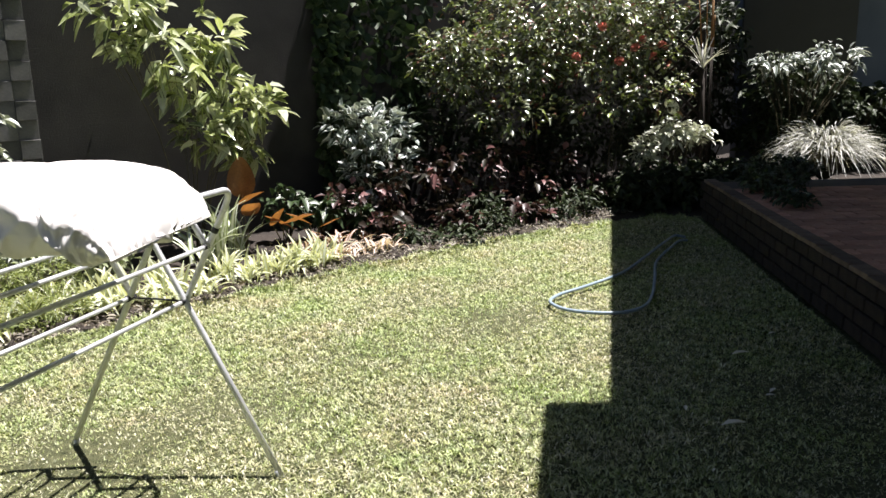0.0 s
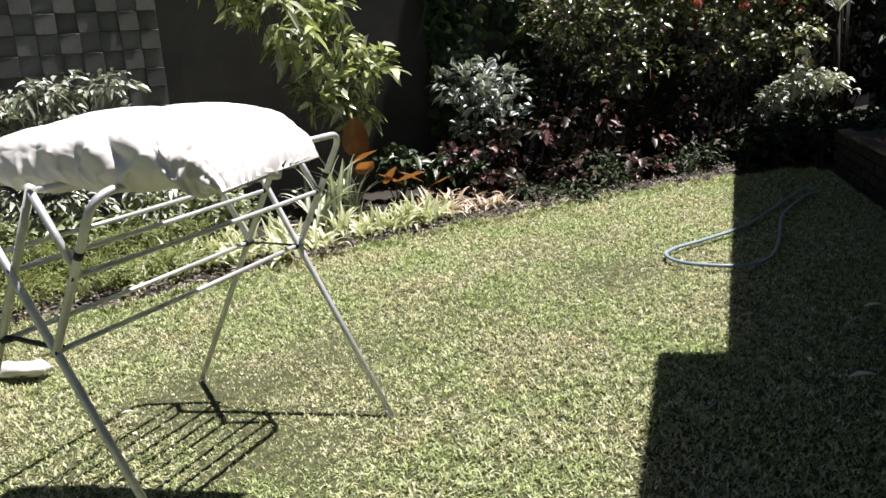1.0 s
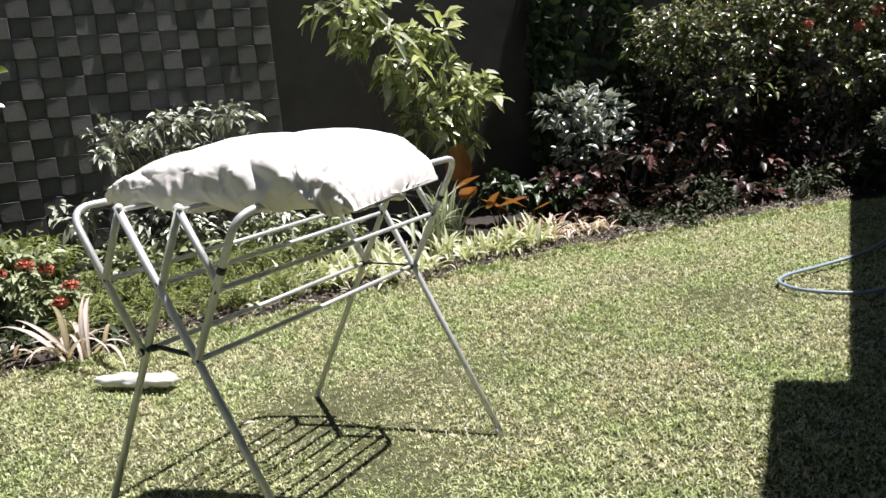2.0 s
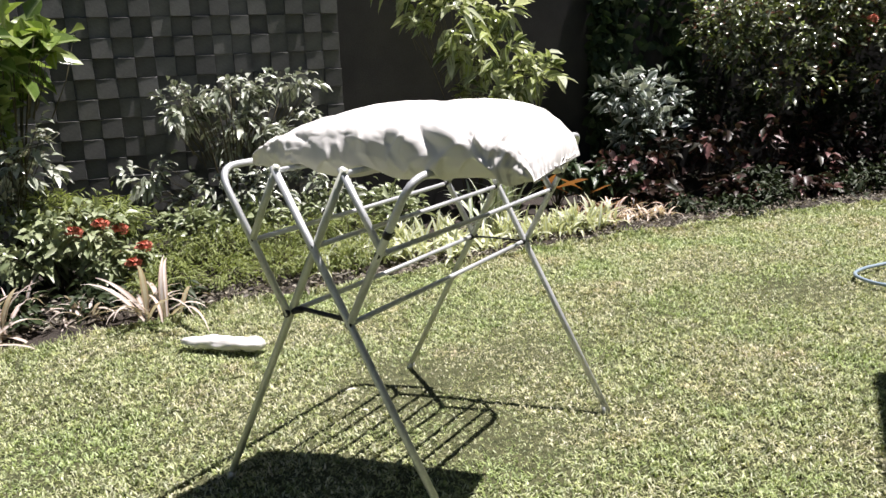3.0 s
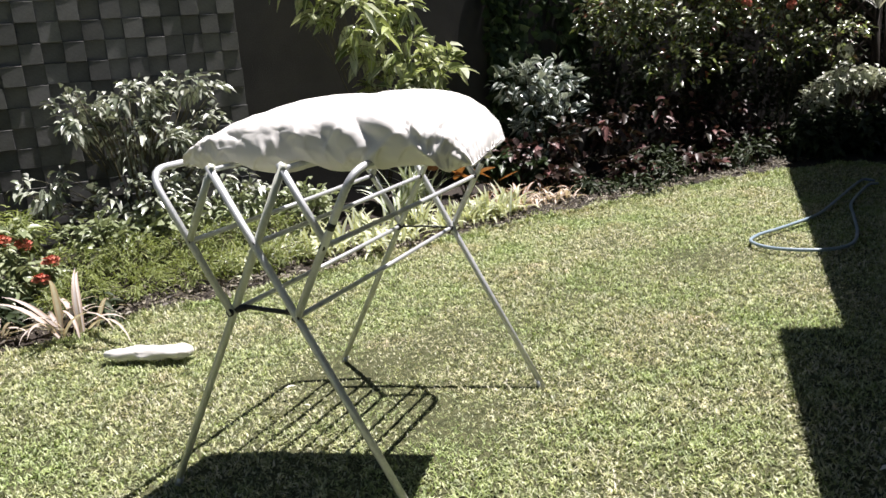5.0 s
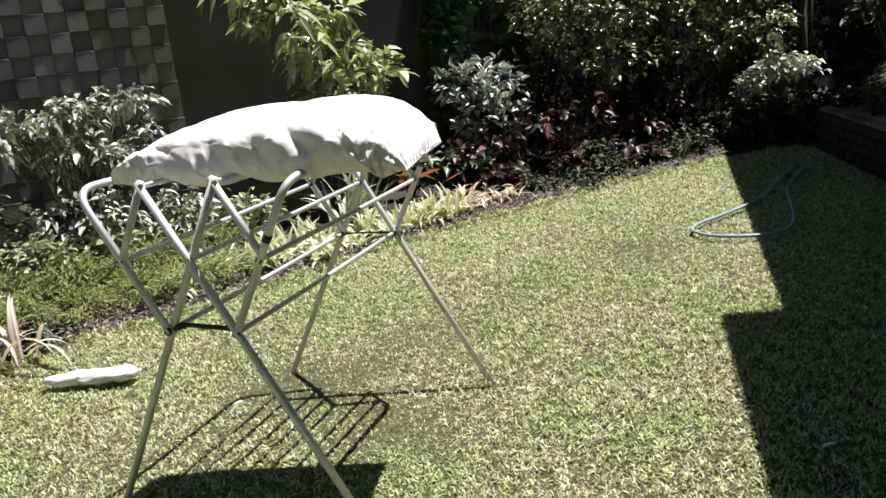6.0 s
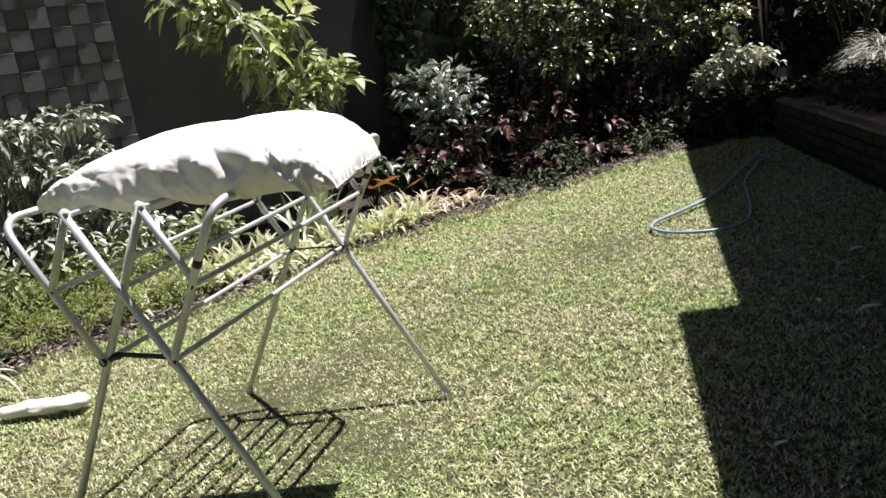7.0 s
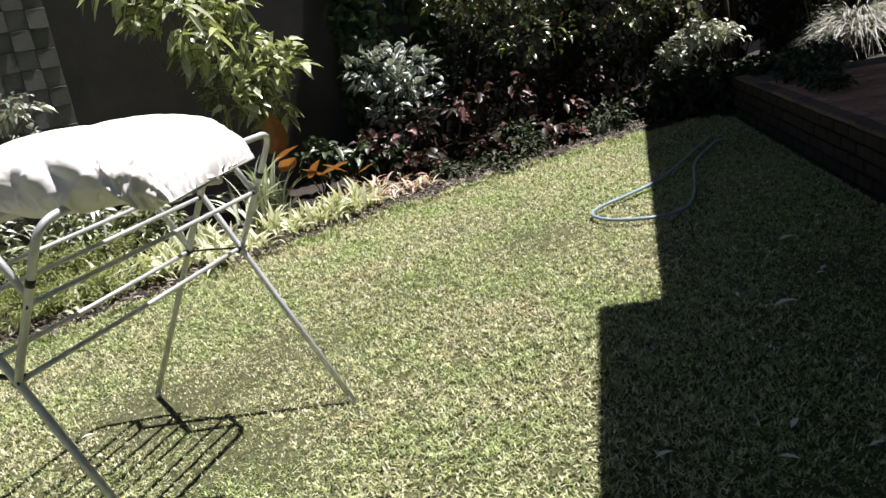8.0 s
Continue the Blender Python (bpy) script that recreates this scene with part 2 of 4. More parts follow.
def scatter(blobs, twigs):
    """Twig tips on and in the blobs (centre, radii), and the outward ways there."""
    vol = np.array([b[3] * b[4] * b[5] for b in blobs]) ** 0.67
    pick = rng.choice(len(blobs), twigs, p=vol / vol.sum())
    b = np.array(blobs)[pick]
    d = unit(rng.normal(size=(twigs, 3)))
    rad = rng.uniform(0.35, 1.0, twigs) ** 0.5 * rng.uniform(0.85, 1.15, twigs)
    tip = b[:, :3] + d * b[:, 3:] * rad[:, None]
    return tip, unit(d * np.array([1, 1, 0.7]) + np.array([0, 0, 0.25]))


def shrub(name, label, foot, blobs, mat, twigs, per, length, width, category="shrub", droop=0.3, spray=0.8, stem=0.008, stems=9, group="", low=0.03, whorl=0.06, wide=0.45):
    """A shrub: woody stems from its foot and leaves in sprays at the twigs' ends."""
    thing = base(name, *foot, label, category, group)
    f = np.array(foot)
    tip, way = scatter(blobs, twigs)
    keep = tip[:, 2] > low
    tip, way = tip[keep], way[keep]
    paths = []
    for i in range(len(tip)):
        inner = f + (tip[i] - f) * np.array([1 - (1 - wide) * 1.0, 1 - (1 - wide) * 1.0, 0.6]) * rng.uniform(0.85, 1.08)
        thick = stem if i < stems else stem * 0.35
        start = np.array([*(f[:2] + (inner[:2] - f[:2]) * (0.1 if wide < 0.5 else 0.85)), f[2]]) if i < stems else inner + (tip[i] - inner) * 0.3
        if wide > 0.5 and i >= stems:
            start = tip[i] - way[i] * rng.uniform(0.1, 0.28)
        mid = inner if i < stems else (start + tip[i]) / 2 + rng.normal(0, 0.02, 3)
        paths.append(([start - f, mid - f, tip[i] - f], thick, 0.3))
    tagged(part("branching", tubes("branching", paths, STEM, 5), thing), kind="stuff")
    n = len(tip) * per
    p = np.repeat(tip, per, 0)
    w = np.repeat(way, per, 0)
    ax = unit(w + rng.normal(0, spray, (n, 3)) * np.array([1, 1, 0.75]))
    back = rng.uniform(0, 1, n)[:, None]
    p = p - w * whorl * 2 * back + rng.normal(0, whorl * 0.5, (n, 3))
    nor = unit(np.array([0, 0, 1.0]) + w * 0.4 + rng.normal(0, 0.45, (n, 3)))
    size = rng.uniform(0.55, 1.15, n)
    part("foliage", leaves_mesh("foliage", p - f, ax, nor, length * size, width * size * rng.uniform(0.8, 1.2, n), mat, droop), thing)
    return thing


def strap_mesh(name, length, width, rise, arch, mat, twist=0.0, seg=7):
    """One long arching leaf from the origin, bending over along +x, folded along its rib."""
    v, uv, q = [], [], []
    ang = radians(rise)
    x = z = 0.0
    step = length / seg
    for i in range(seg + 1):
        t = i / seg
        w = width * 0.5 * min(1.0, 0.55 + 1.6 * t) * (1 - max(0.0, t - 0.45) / 0.55) ** 0.8
        w = max(w, width * 0.03)
        nx, nz = -math.sin(ang), math.cos(ang)
        tw = twist * t
        for s in (-1, 0, 1):
            lift = 0.28 * w * abs(s)
            v.append((x + nx * lift, s * w * math.cos(tw), z + nz * lift + s * w * math.sin(tw)))
            uv.append((0.5 + 0.5 * s, t))
        x, z = x + math.cos(ang) * step, z + math.sin(ang) * step
        ang -= radians(arch) / seg * (0.5 + t)
    for i in range(seg):
        for j in range(2):
            a = i * 3 + j
            q.append((a, a + 1, a + 4, a + 3))
    return mesh_of(name, np.array(v), [np.array(q)], mat, True, np.array(uv))


def clump(name, label, x, y, z, variants, count, size, category="plant", group="", tilt=8):
    """A rosette of strap leaves, each a piece of its own."""
    thing = base(name, x, y, z, label, category, group)
    for i in range(count):
        me = variants[int(rng.integers(len(variants)))]
        k = size * rng.uniform(0.65, 1.15)
        at = pose(rng.normal(0, 0.02) * size * 3, rng.normal(0, 0.02) * size * 3, 0, rng.normal(0, tilt), rng.normal(0, tilt), i * 137.5 + rng.uniform(-20, 20)) @ Matrix.Scale(k, 4)
        part("leaf", me, thing, at=at)
    return thing


# ---------------------------------------------------------------- the plan
WALL_AT, WALL_TURN = (-3.5, 5.55), 40.0
WX, WY = math.cos(radians(WALL_TURN)), math.sin(radians(WALL_TURN))


def by_wall(s, d, z=0.0):
    """A place s metres along the garden wall and d in front of it."""
    return (WALL_AT[0] + WX * s + WY * d, WALL_AT[1] + WY * s - WX * d, z)


EDGE = [(-6.5, -1.0), (-5.2, 0.9), (-4.5, 1.7), (-3.64, 2.63), (-3.24, 3.14), (-2.88, 3.65), (-2.52, 3.88), (-1.9, 4.5), (-1.19, 5.24), (-0.33, 5.92),
        (0.48, 6.57), (1.28, 7.02), (1.9, 7.3), (2.42, 7.42), (4.2, 7.5), (7.0, 7.6)]
EX, EY = np.array([e[0] for e in EDGE]), np.array([e[1] for e in EDGE])
T0, T1 = (1.69, -0.6), (2.42, 7.35)      # the terrace's edge
TERRACE = 0.35


def terrace_x(y):
    return T0[0] + (T1[0] - T0[0]) * (y - T0[1]) / (T1[1] - T0[1])


# ground
def ground():
    xs = np.concatenate([[-400, -60, -12], np.arange(-7, 3.01, 0.2), [8, 20, 60, 400]])
    ys = np.concatenate([[-400, -60, -8], np.arange(-3, 12.01, 0.2), [20, 60, 400]])
    gx, gy = np.meshgrid(xs, ys, indexing="ij")
    z = -0.012 + 0.008 * np.sin(gx * 2.1 + 1) * np.sin(gy * 1.7) + 0.005 * np.sin(gx * 5.3) * np.sin(gy * 6.1)
    v = np.stack([gx, gy, z], -1).reshape(-1, 3)
    a, b = len(xs), len(ys)
    i, j = np.meshgrid(np.arange(a - 1), np.arange(b - 1), indexing="ij")
    k = (i * b + j).ravel()
    ob = new("ground", mesh_of("ground", v, [np.stack([k, k + b, k + b + 1, k + 1], 1)], THATCH))
    tagged(ob, "mown garden lawn with dry yellowish thatch", "lawn", kind="structure")


ground()


def soil():
    n_s, n_d = 150, 14
    lens = np.concatenate([[0], np.cumsum(np.hypot(np.diff(EX), np.diff(EY)))])
    s = np.linspace(0, lens[-1], n_s)
    ex, ey = np.interp(s, lens, EX), np.interp(s, lens, EY)
    ex = ex + 0.03 * np.sin(s * 9) + rng.normal(0, 0.012, n_s)
    ey = ey + 0.03 * np.cos(s * 7) + rng.normal(0, 0.012, n_s)
    # far side, behind the wall's face
    fs = np.linspace(-4.5, 12.5, n_s)
    fx = np.array([by_wall(q, -0.05)[0] for q in fs])
    fy = np.array([by_wall(q, -0.05)[1] for q in fs])
    t = np.linspace(0, 1, n_d)[:, None]
    x, y = ex * (1 - t) + fx * t, ey * (1 - t) + fy * t
    z = 0.05 * np.minimum(1, t * 7) - 0.012 + rng.normal(0, 0.012, x.shape) * np.minimum(1, t * 5)
    v = np.stack([x, y, z], -1).reshape(-1, 3)
    i, j = np.meshgrid(np.arange(n_d - 1), np.arange(n_s - 1), indexing="ij")
    k = (i * n_s + j).ravel()
    ob = new("flower_bed_soil", mesh_of("flower_bed_soil", v, [np.stack([k, k + 1, k + n_s + 1, k + n_s], 1)], SOIL))
    tagged(ob, "dark crumbly garden soil of the flower bed", "soil", kind="structure")


soil()


def lawn_blades():
    tufts, per, single = 46000, 6, 390000  # tufts among evenly spread blades
    n = tufts * per + single
    x = rng.uniform(-5.2, 2.45, tufts + single)
    y = np.where(rng.uniform(0, 1, tufts + single) < 0.92, rng.uniform(1.2, 7.4, tufts + single), rng.uniform(-1.0, 1.2, tufts + single))
    x = np.concatenate([np.repeat(x[:tufts], per) + rng.normal(0, 0.0075, tufts * per), x[tufts:]])
    y = np.concatenate([np.repeat(y[:tufts], per) + rng.normal(0, 0.0075, tufts * per), y[tufts:]])
    inside = (y < np.interp(x, EX, EY) + 0.05 + 0.06 * np.sin(x * 23) + 0.04 * np.sin(x * 61)) & (x < T0[0] + (T1[0] - T0[0]) * (y - T0[1]) / (T1[1] - T0[1]) - 0.01)
    patch = 0.5 + 0.5 * np.sin(x * 1.9 + 0.7 * np.sin(y * 1.3)) * np.sin(y * 2.3 + np.sin(x * 2.7))
    for bx, by, br in ((-0.55, 4.1, 0.35), (0.15, 5.3, 0.5), (1.2, 6.3, 0.4), (-1.6, 2.5, 0.25), (-3.0, 2.2, 0.4)):
        patch = patch - 0.75 * np.exp(-((x - bx) ** 2 + (y - by) ** 2) / br ** 2)
    inside &= rng.uniform(0, 1, n) < 0.84 + 0.16 * patch
    x, y = x[inside], y[inside]
    edge = 15000                          # ragged longer grass along the bed
    ex = rng.uniform(-4.4, 2.3, edge)
    tuft = 0.5 + 0.5 * np.sin(ex * 17 + 2 * np.sin(ex * 5.3))
    x, y = np.concatenate([x, ex]), np.concatenate([y, np.interp(ex, EX, EY) + rng.normal(0.02, 0.05, edge) * (0.4 + tuft)])
    k = len(x)
    turn, lean = rng.uniform(0, 2 * np.pi, k), rng.uniform(0.4, 1.5, k)
    h, w = rng.uniform(0.011, 0.028, k), rng.uniform(0.0036, 0.0075, k)
    coarse = np.interp(y, (3.4, 5.4), (1.0, 1.45))        # coarser, drier grass towards the bed
    h, w = h * (0.55 + 0.45 * coarse), w * coarse
    h[-edge:] *= 1.3 + 1.6 * tuft * rng.uniform(0.3, 1, edge)
    d = np.stack([np.cos(turn), np.sin(turn), np.zeros(k)], 1)
    s = np.stack([-np.sin(turn), np.cos(turn), np.zeros(k)], 1)
    p = np.stack([x, y, np.full(k, -0.012)], 1)
    up = np.array([0, 0, 1.0])
    H, W2, S, C = h[:, None], w[:, None] / 2, np.sin(lean)[:, None], np.cos(lean)[:, None]
    m = p + d * H * 0.5 * S * 0.7 + up * H * 0.6 * np.maximum(C, 0.45)
    tip = p + d * H * 1.1 * S + up * H * np.maximum(C, 0.35)
    v = np.stack([p - s * W2, p + s * W2, m + s * W2 * 0.9, m - s * W2 * 0.9, tip], 1).reshape(-1, 3)
    o = (np.arange(k) * 5)[:, None]
    ob = new("lawn_grass", mesh_of("lawn_grass", v, [o + np.array([[0, 1, 2, 3]]), o + np.array([[3, 2, 4]])], GRASS, False))
    tagged(ob, "short coarse sunlit lawn grass with dry patches", "grass", kind="stuff")


lawn_blades()

# garden wall: plain stretch, checkered stretch of blocks
PITCH = 0.142
S0, S1, WALL_TOP = -3.4, 0.66, 2.5
wall_m = pose(*by_wall(0, 0), 0, 0, WALL_TURN)
wall_back = part("wall_north", prism("wall_north", [(-4.6, 0), (10.5, 0), (10.5, 0.2), (-4.6, 0.2)], -0.1, WALL_TOP, PLASTER), at=wall_m)
tagged(wall_back, "dark weathered plastered garden wall behind the plants", "wall", kind="structure")

# house with the roof that shades the right of the lawn
house = base("house", 6.0, 8.0, 0, "white plastered house toned blue-grey for shade, with a deep overhanging roof", "house")
EAVE = 2.75
part("wall", prism("wall", [(4.3 - 6, 11.6 - 8), (9 - 6, 11.6 - 8), (9 - 6, 11.8 - 8), (4.3 - 6, 11.8 - 8)], 0, 3.2, WHITEWALL), house)
part("side_wall", prism("side_wall", [(5.6 - 6, -3 - 8), (5.8 - 6, -3 - 8), (5.8 - 6, 7.2 - 8), (5.6 - 6, 7.2 - 8)], 0, EAVE, WHITEWALL), house)
# two unseen walls, added to keep sky light off the shaded lawn
part("front_wall", prism("front_wall", [(2.5 - 6, -6 - 8), (2.7 - 6, -6 - 8), (2.7 - 6, 3.55 - 8), (2.5 - 6, 3.55 - 8)], TERRACE - 0.015, EAVE - 0.002, WHITEWALL), house)
part("return_wall", prism("return_wall", [(2.703 - 6, 3.35 - 8), (5.597 - 6, 3.35 - 8), (5.597 - 6, 3.55 - 8), (2.703 - 6, 3.55 - 8)], TERRACE - 0.015, EAVE - 0.002, WHITEWALL), house)
part("roof", prism("roof", [(1.52 - 6, 3.77 - 8), (2.54 - 6, 8.55 - 8), (9 - 6, 8.55 - 8), (9 - 6, 3.77 - 8)], EAVE, EAVE + 0.14, ROOF), house)
# lengthened out of view towards -y to cut more sky light
part("porch_roof", prism("porch_roof", [(-0.47 - 6, -6.0 - 8), (1.235 - 6, 3.765 - 8), (9 - 6, 3.765 - 8), (9 - 6, -6.0 - 8)], EAVE, EAVE + 0.14, ROOF), house)
part("far_roof", prism("far_roof", [(4.2 - 6, 10.5 - 8), (9 - 6, 10.5 - 8), (9 - 6, 12 - 8), (4.2 - 6, 12 - 8)], 2.9, 3.02, ROOF), house)
door = part("glazed_door", box_mesh("glazed_door", (1.62, 0.05, 2.4), GLASSY, 0.01), house, "dark glazed door in shade", pose(5.11 - 6, 11.57 - 8, 1.25))

# terrace
terrace = new("terrace", prism("terrace", [(T0[0] + 0.115, T0[1]), (T1[0] + 0.115, T1[1]), (9, T1[1]), (9, T0[1])], -0.05, TERRACE - 0.02, MORTAR))
tagged(terrace, "raised brick-paved terrace with a low brick edge", "terrace", kind="structure")

# ---------------------------------------------------------------- drying rack
RACK = pose(-1.215, 2.305, 0, 0, 0, -16.8)
B, D, ZM, HALF = 0.116, 0.210, 0.840, 0.533     # half lattice step across, half step up, middle joint's height, half length


def drying_rack():
    rack = tagged(new("drying_rack"), "folding aluminium drying rack standing open on the lawn", "drying rack")
    rack.matrix_basis = RACK

    def spot(u, k, e):
        return Vector((u * B, e, ZM + D * k))
    foot = B * ZM / D
    for end in (-1, 1):
        e = end * HALF
        out = end * 0.016
        for side in (-1, 1):
            # a leg runs from the ground through two joints to the top
            mat = ALU if side > 0 else PALETUBE
            off = out if side > 0 else 0.0
            splay = Vector((0.015, -0.051, 0)) if (side, end) == (1, 1) else Vector((0, 0, 0))     # one leg stands splayed
            leg = part("leg", tube("leg", [Vector((side * foot, e + off, 0.0)) + splay, Vector((side * foot * 0.5, e + off, ZM * 0.5)) + splay * 0.5, (0, e + off, ZM), (-side * B * 1.06, e + off, ZM + D * 1.06)], 0.0116, mat, 12), rack)
            part("foot_cap", tube("foot_cap", [Vector((side * foot * 1.004, e + off, -0.012)) + splay, Vector((side * foot * 0.965, e + off, 0.02)) + splay], 0.0124, ALU, 12), leg)
            part("cross_bar", tube("cross_bar", [spot(side * 0.93, 1.07, e + (0.0 if side > 0 else out)), spot(side * 1.5, 0.5, e + (0.0 if side > 0 else out)), spot(side * 2.03, -0.03, e + (0.0 if side > 0 else out))], 0.0107, ALU if side > 0 else PALETUBE, 12), rack)
            # joints
            for u, k, r in ((side, -1, 0.0125), (side * 2, 0, 0.0095)):
                part("joint", tube("joint", [(u * B, e - 0.018, ZM + D * k), (u * B, e + 0.026 * end, ZM + D * k)], r, BLACK, 10), rack, "black plastic joint")
        part("joint", tube("joint", [(0, e - 0.018, ZM), (0, e + 0.026 * end, ZM)], 0.0095, BLACK, 10), rack, "black plastic joint")
    for side in (-1, 1):
        o = 0.016
        line = [spot(side * 0.97, -1.03, -HALF - o), spot(side * 3, 1, -HALF - o), spot(side * 3, 1, HALF + o), spot(side * 0.97, -1.03, HALF + o)]
        part("hoop", tube("hoop", rounded(line, 0.075), 0.0112, ALU, 12), rack, "bent tube hoop forming an outer rail")
        for end in (-1, 1) if side > 0 else ():
            s = 0.72
            q = spot(side * 3, 1, end * (HALF + o)).lerp(spot(side * 2, 0, end * (HALF + o)), s)
            w = (spot(side * 3, 1, 0) - spot(side * 2, 0, 0)).normalized() * 0.011
            part("collar", tube("collar", [q - w, q + w], 0.0124, BLACK, 10), rack, "black plastic collar")
    for u, k in ((-1, -1), (1, -1), (-2, 0), (0, 0), (2, 0), (-1, 1), (1, 1)):
        part("rod", tube("rod", [(u * B, -HALF, ZM + D * k), (u * B, 0, ZM + D * k - 0.003), (u * B, HALF, ZM + D * k)], 0.0078, ALU, 10), rack)
    strap = [(-B, -HALF, ZM - D), (-B * 0.6, -HALF + 0.003, ZM - D + 0.012), (0, -HALF, ZM - D + 0.010), (B * 0.6, -HALF - 0.003, ZM - D + 0.008), (B, -HALF, ZM - D)]
    part("strap", tube("strap", spline(strap, 5), 0.0075, BLACK, 8), rack, "black limiting strap")
    for end in (-1, 1):
        part("clip", tube("clip", [(end * B * 1.02, -HALF, ZM - D + 0.002), (end * B * 0.8, -HALF, ZM - D + 0.008), (end * B * 0.62, -HALF, ZM - D + 0.012)], 0.0125, BLACK, 10, 0.8), rack, "black plastic strap clip")
    part("strap", tube("strap", [(-B, HALF, ZM - D), (0, HALF, ZM - D + 0.003), (B, HALF, ZM - D)], 0.004, BLACK, 8), rack, "black limiting strap")
    return rack


drying_rack()


def pillow():
    """A full cotton pillow lying across the rack, its case creased along the flank and gathered at the ends."""
    A, Bq, C, Dq = Vector((-1.665, 1.92, 0)), Vector((-0.74, 1.69, 0)), Vector((-0.685, 2.33, 0)), Vector((-1.47, 2.37, 0))
    nu, nr = 260, 190
    c = np.array([-1.15, 2.12, 1.06])
    dice = random.Random(12)
    creases = []                          # along, up, way, half length, height, sharp side, soft side
    for q in range(34):
        lean = radians(dice.choice((dice.uniform(55, 125), dice.uniform(55, 125), dice.uniform(15, 50), dice.uniform(130, 165))))
        creases.append((dice.uniform(0.05, 0.88), dice.uniform(-0.03, 0.06), math.cos(lean), math.sin(lean),
                        dice.uniform(0.025, 0.065), dice.uniform(0.004, 0.012), dice.uniform(0.003, 0.006), dice.uniform(0.014, 0.034), dice.choice((-1, 1))))
    for q in range(11):                   # pulled folds that run from the crest to the lower corner
        way = radians(124 - 7 * q)
        creases.append((0.80 + 0.014 * q, 0.035 - 0.009 * q, math.cos(way), math.sin(way), 0.055 + 0.01 * (q % 3), 0.011 - 0.003 * (q % 2), 0.005, 0.017, 1 if q % 2 else -1))
    for q in range(6):                    # tight pleats at the thin end
        creases.append((0.03 + 0.026 * q, 0.0, math.cos(radians(62 + 9 * q)), math.sin(radians(62 + 9 * q)), 0.05, 0.007, 0.004, 0.012, -1))

    def power(x, k):
        return math.copysign(abs(x) ** k, x)
    rows = []
    for i in range(nu + 1):
        u = 0.5 - 0.5 * math.cos(math.pi * i / nu)
        u = 0.55 * u + 0.45 * i / nu
        a = abs(2 * u - 1)
        full = max(0.0, 1 - a ** (2.6 if u < 0.5 else 4.2)) ** (0.62 if u < 0.5 else 0.56)
        narrow = (0.72 if u < 0.5 else 0.9) + (0.28 if u < 0.5 else 0.1) * full
        high = 1.203 + 0.013 * min(1.0, u / 0.6) + 0.003 * math.sin(u * 9) - 0.006 * math.exp(-((u - 0.56) / 0.035) ** 2)
        mid = 1.062 - 0.03 * max(0.0, (u - 0.7) / 0.3) - 0.02 * max(0.0, 1 - u / 0.3)
        for j in range(nr):
            w = 2 * math.pi * j / nr
            x, s = power(math.cos(w), 0.6), power(math.sin(w), 0.8)
            v = 0.5 - 0.5 * x * narrow
            p = A.lerp(Bq, u).lerp(Dq.lerp(C, u), v)
            low = 0.990 + 0.045 * v + 0.010 * math.sin(u * 9 + 0.6)
            lo, hi = mid + (low - mid) * full, mid + (high - mid) * full
            wide_at = lo + (0.64 - 0.1 * u) * (hi - lo)
            z = wide_at + ((hi - wide_at) if s > 0 else (wide_at - lo)) * s
            out = Vector((0.1 * (2 * u - 1), -x * 0.8, s)).normalized()
            side = math.exp(-((s - 0.22) / 0.5) ** 2)
            lump = noise.noise(Vector((u * 3.2, v * 2.6, s))) * 0.012
            run = noise.noise(Vector((u * 7 + s * 0.5, s * 0.35 + v * 0.6, 3.0)))
            lump += (min(0.5, abs(run)) - 0.22) * 0.06 * side * full
            gather = (abs(noise.noise(Vector((v * 14, u * 3, s * 2.0)))) - 0.2) * (0.022 if u < 0.5 else 0.045) * max(0.0, a - 0.66) / 0.34
            tiny = noise.noise(Vector((p.x * 30, p.y * 30, z * 14))) * 0.002 + abs(noise.noise(Vector((p.x * 26 + z * 20, p.y * 26, z * 34)))) * 0.004 * side
            ear = noise.noise(Vector((s * 3 + x * 3, u * 20, 1.0))) * 0.02 * (1 - full)
            drift = noise.noise(Vector((u * 11, s * 3, 7.0))) * 0.014
            p = p + Vector((0, 0, z)) + out * (lump + gather + tiny + ear)
            rows.append((*p, *out, u * 0.95 + drift, z - 1.08 + drift, min(1.0, max(0.0, x * 2.2 + 0.4)) * min(1.0, full * 1.6)))
    g = np.array(rows)
    fold = np.zeros(len(g))
    for along, up, cx, sx, half, tall, sharp, soft, flip in creases:
        da, dz = g[:, 6] - along, g[:, 7] - up
        run, off = da * cx + dz * sx, (-da * sx + dz * cx) * flip
        off = off + 6.0 * run * run * flip
        fold += tall * np.exp(-(run / half) ** 4) * np.where(off > 0, np.exp(-off / sharp), np.exp(off / soft))
    g[:, :3] += g[:, 3:6] * ((fold - 0.006) * g[:, 8])[:, None]
    verts = g[:, :3]
    turn = radians(16.8)                  # the case drapes over the two upper rods
    across = (verts[:, 0] + 1.215) * math.cos(turn) - (verts[:, 1] - 2.305) * math.sin(turn)
    for rod in (-B, B):
        rest = ZM + D + 0.011 - 6.0 * (across - rod) ** 2
        verts[:, 2] = np.where(np.abs(across - rod) < 0.09, np.maximum(verts[:, 2], rest), verts[:, 2])
    i, j = np.meshgrid(np.arange(nu), np.arange(nr), indexing="ij")
    i, j = i.ravel(), j.ravel()
    quads = np.stack([i * nr + j, i * nr + (j + 1) % nr, (i + 1) * nr + (j + 1) % nr, (i + 1) * nr + j], 1)
    n = len(verts)
    verts = np.concatenate([verts, verts[:nr].mean(0)[None], verts[nu * nr:].mean(0)[None]])
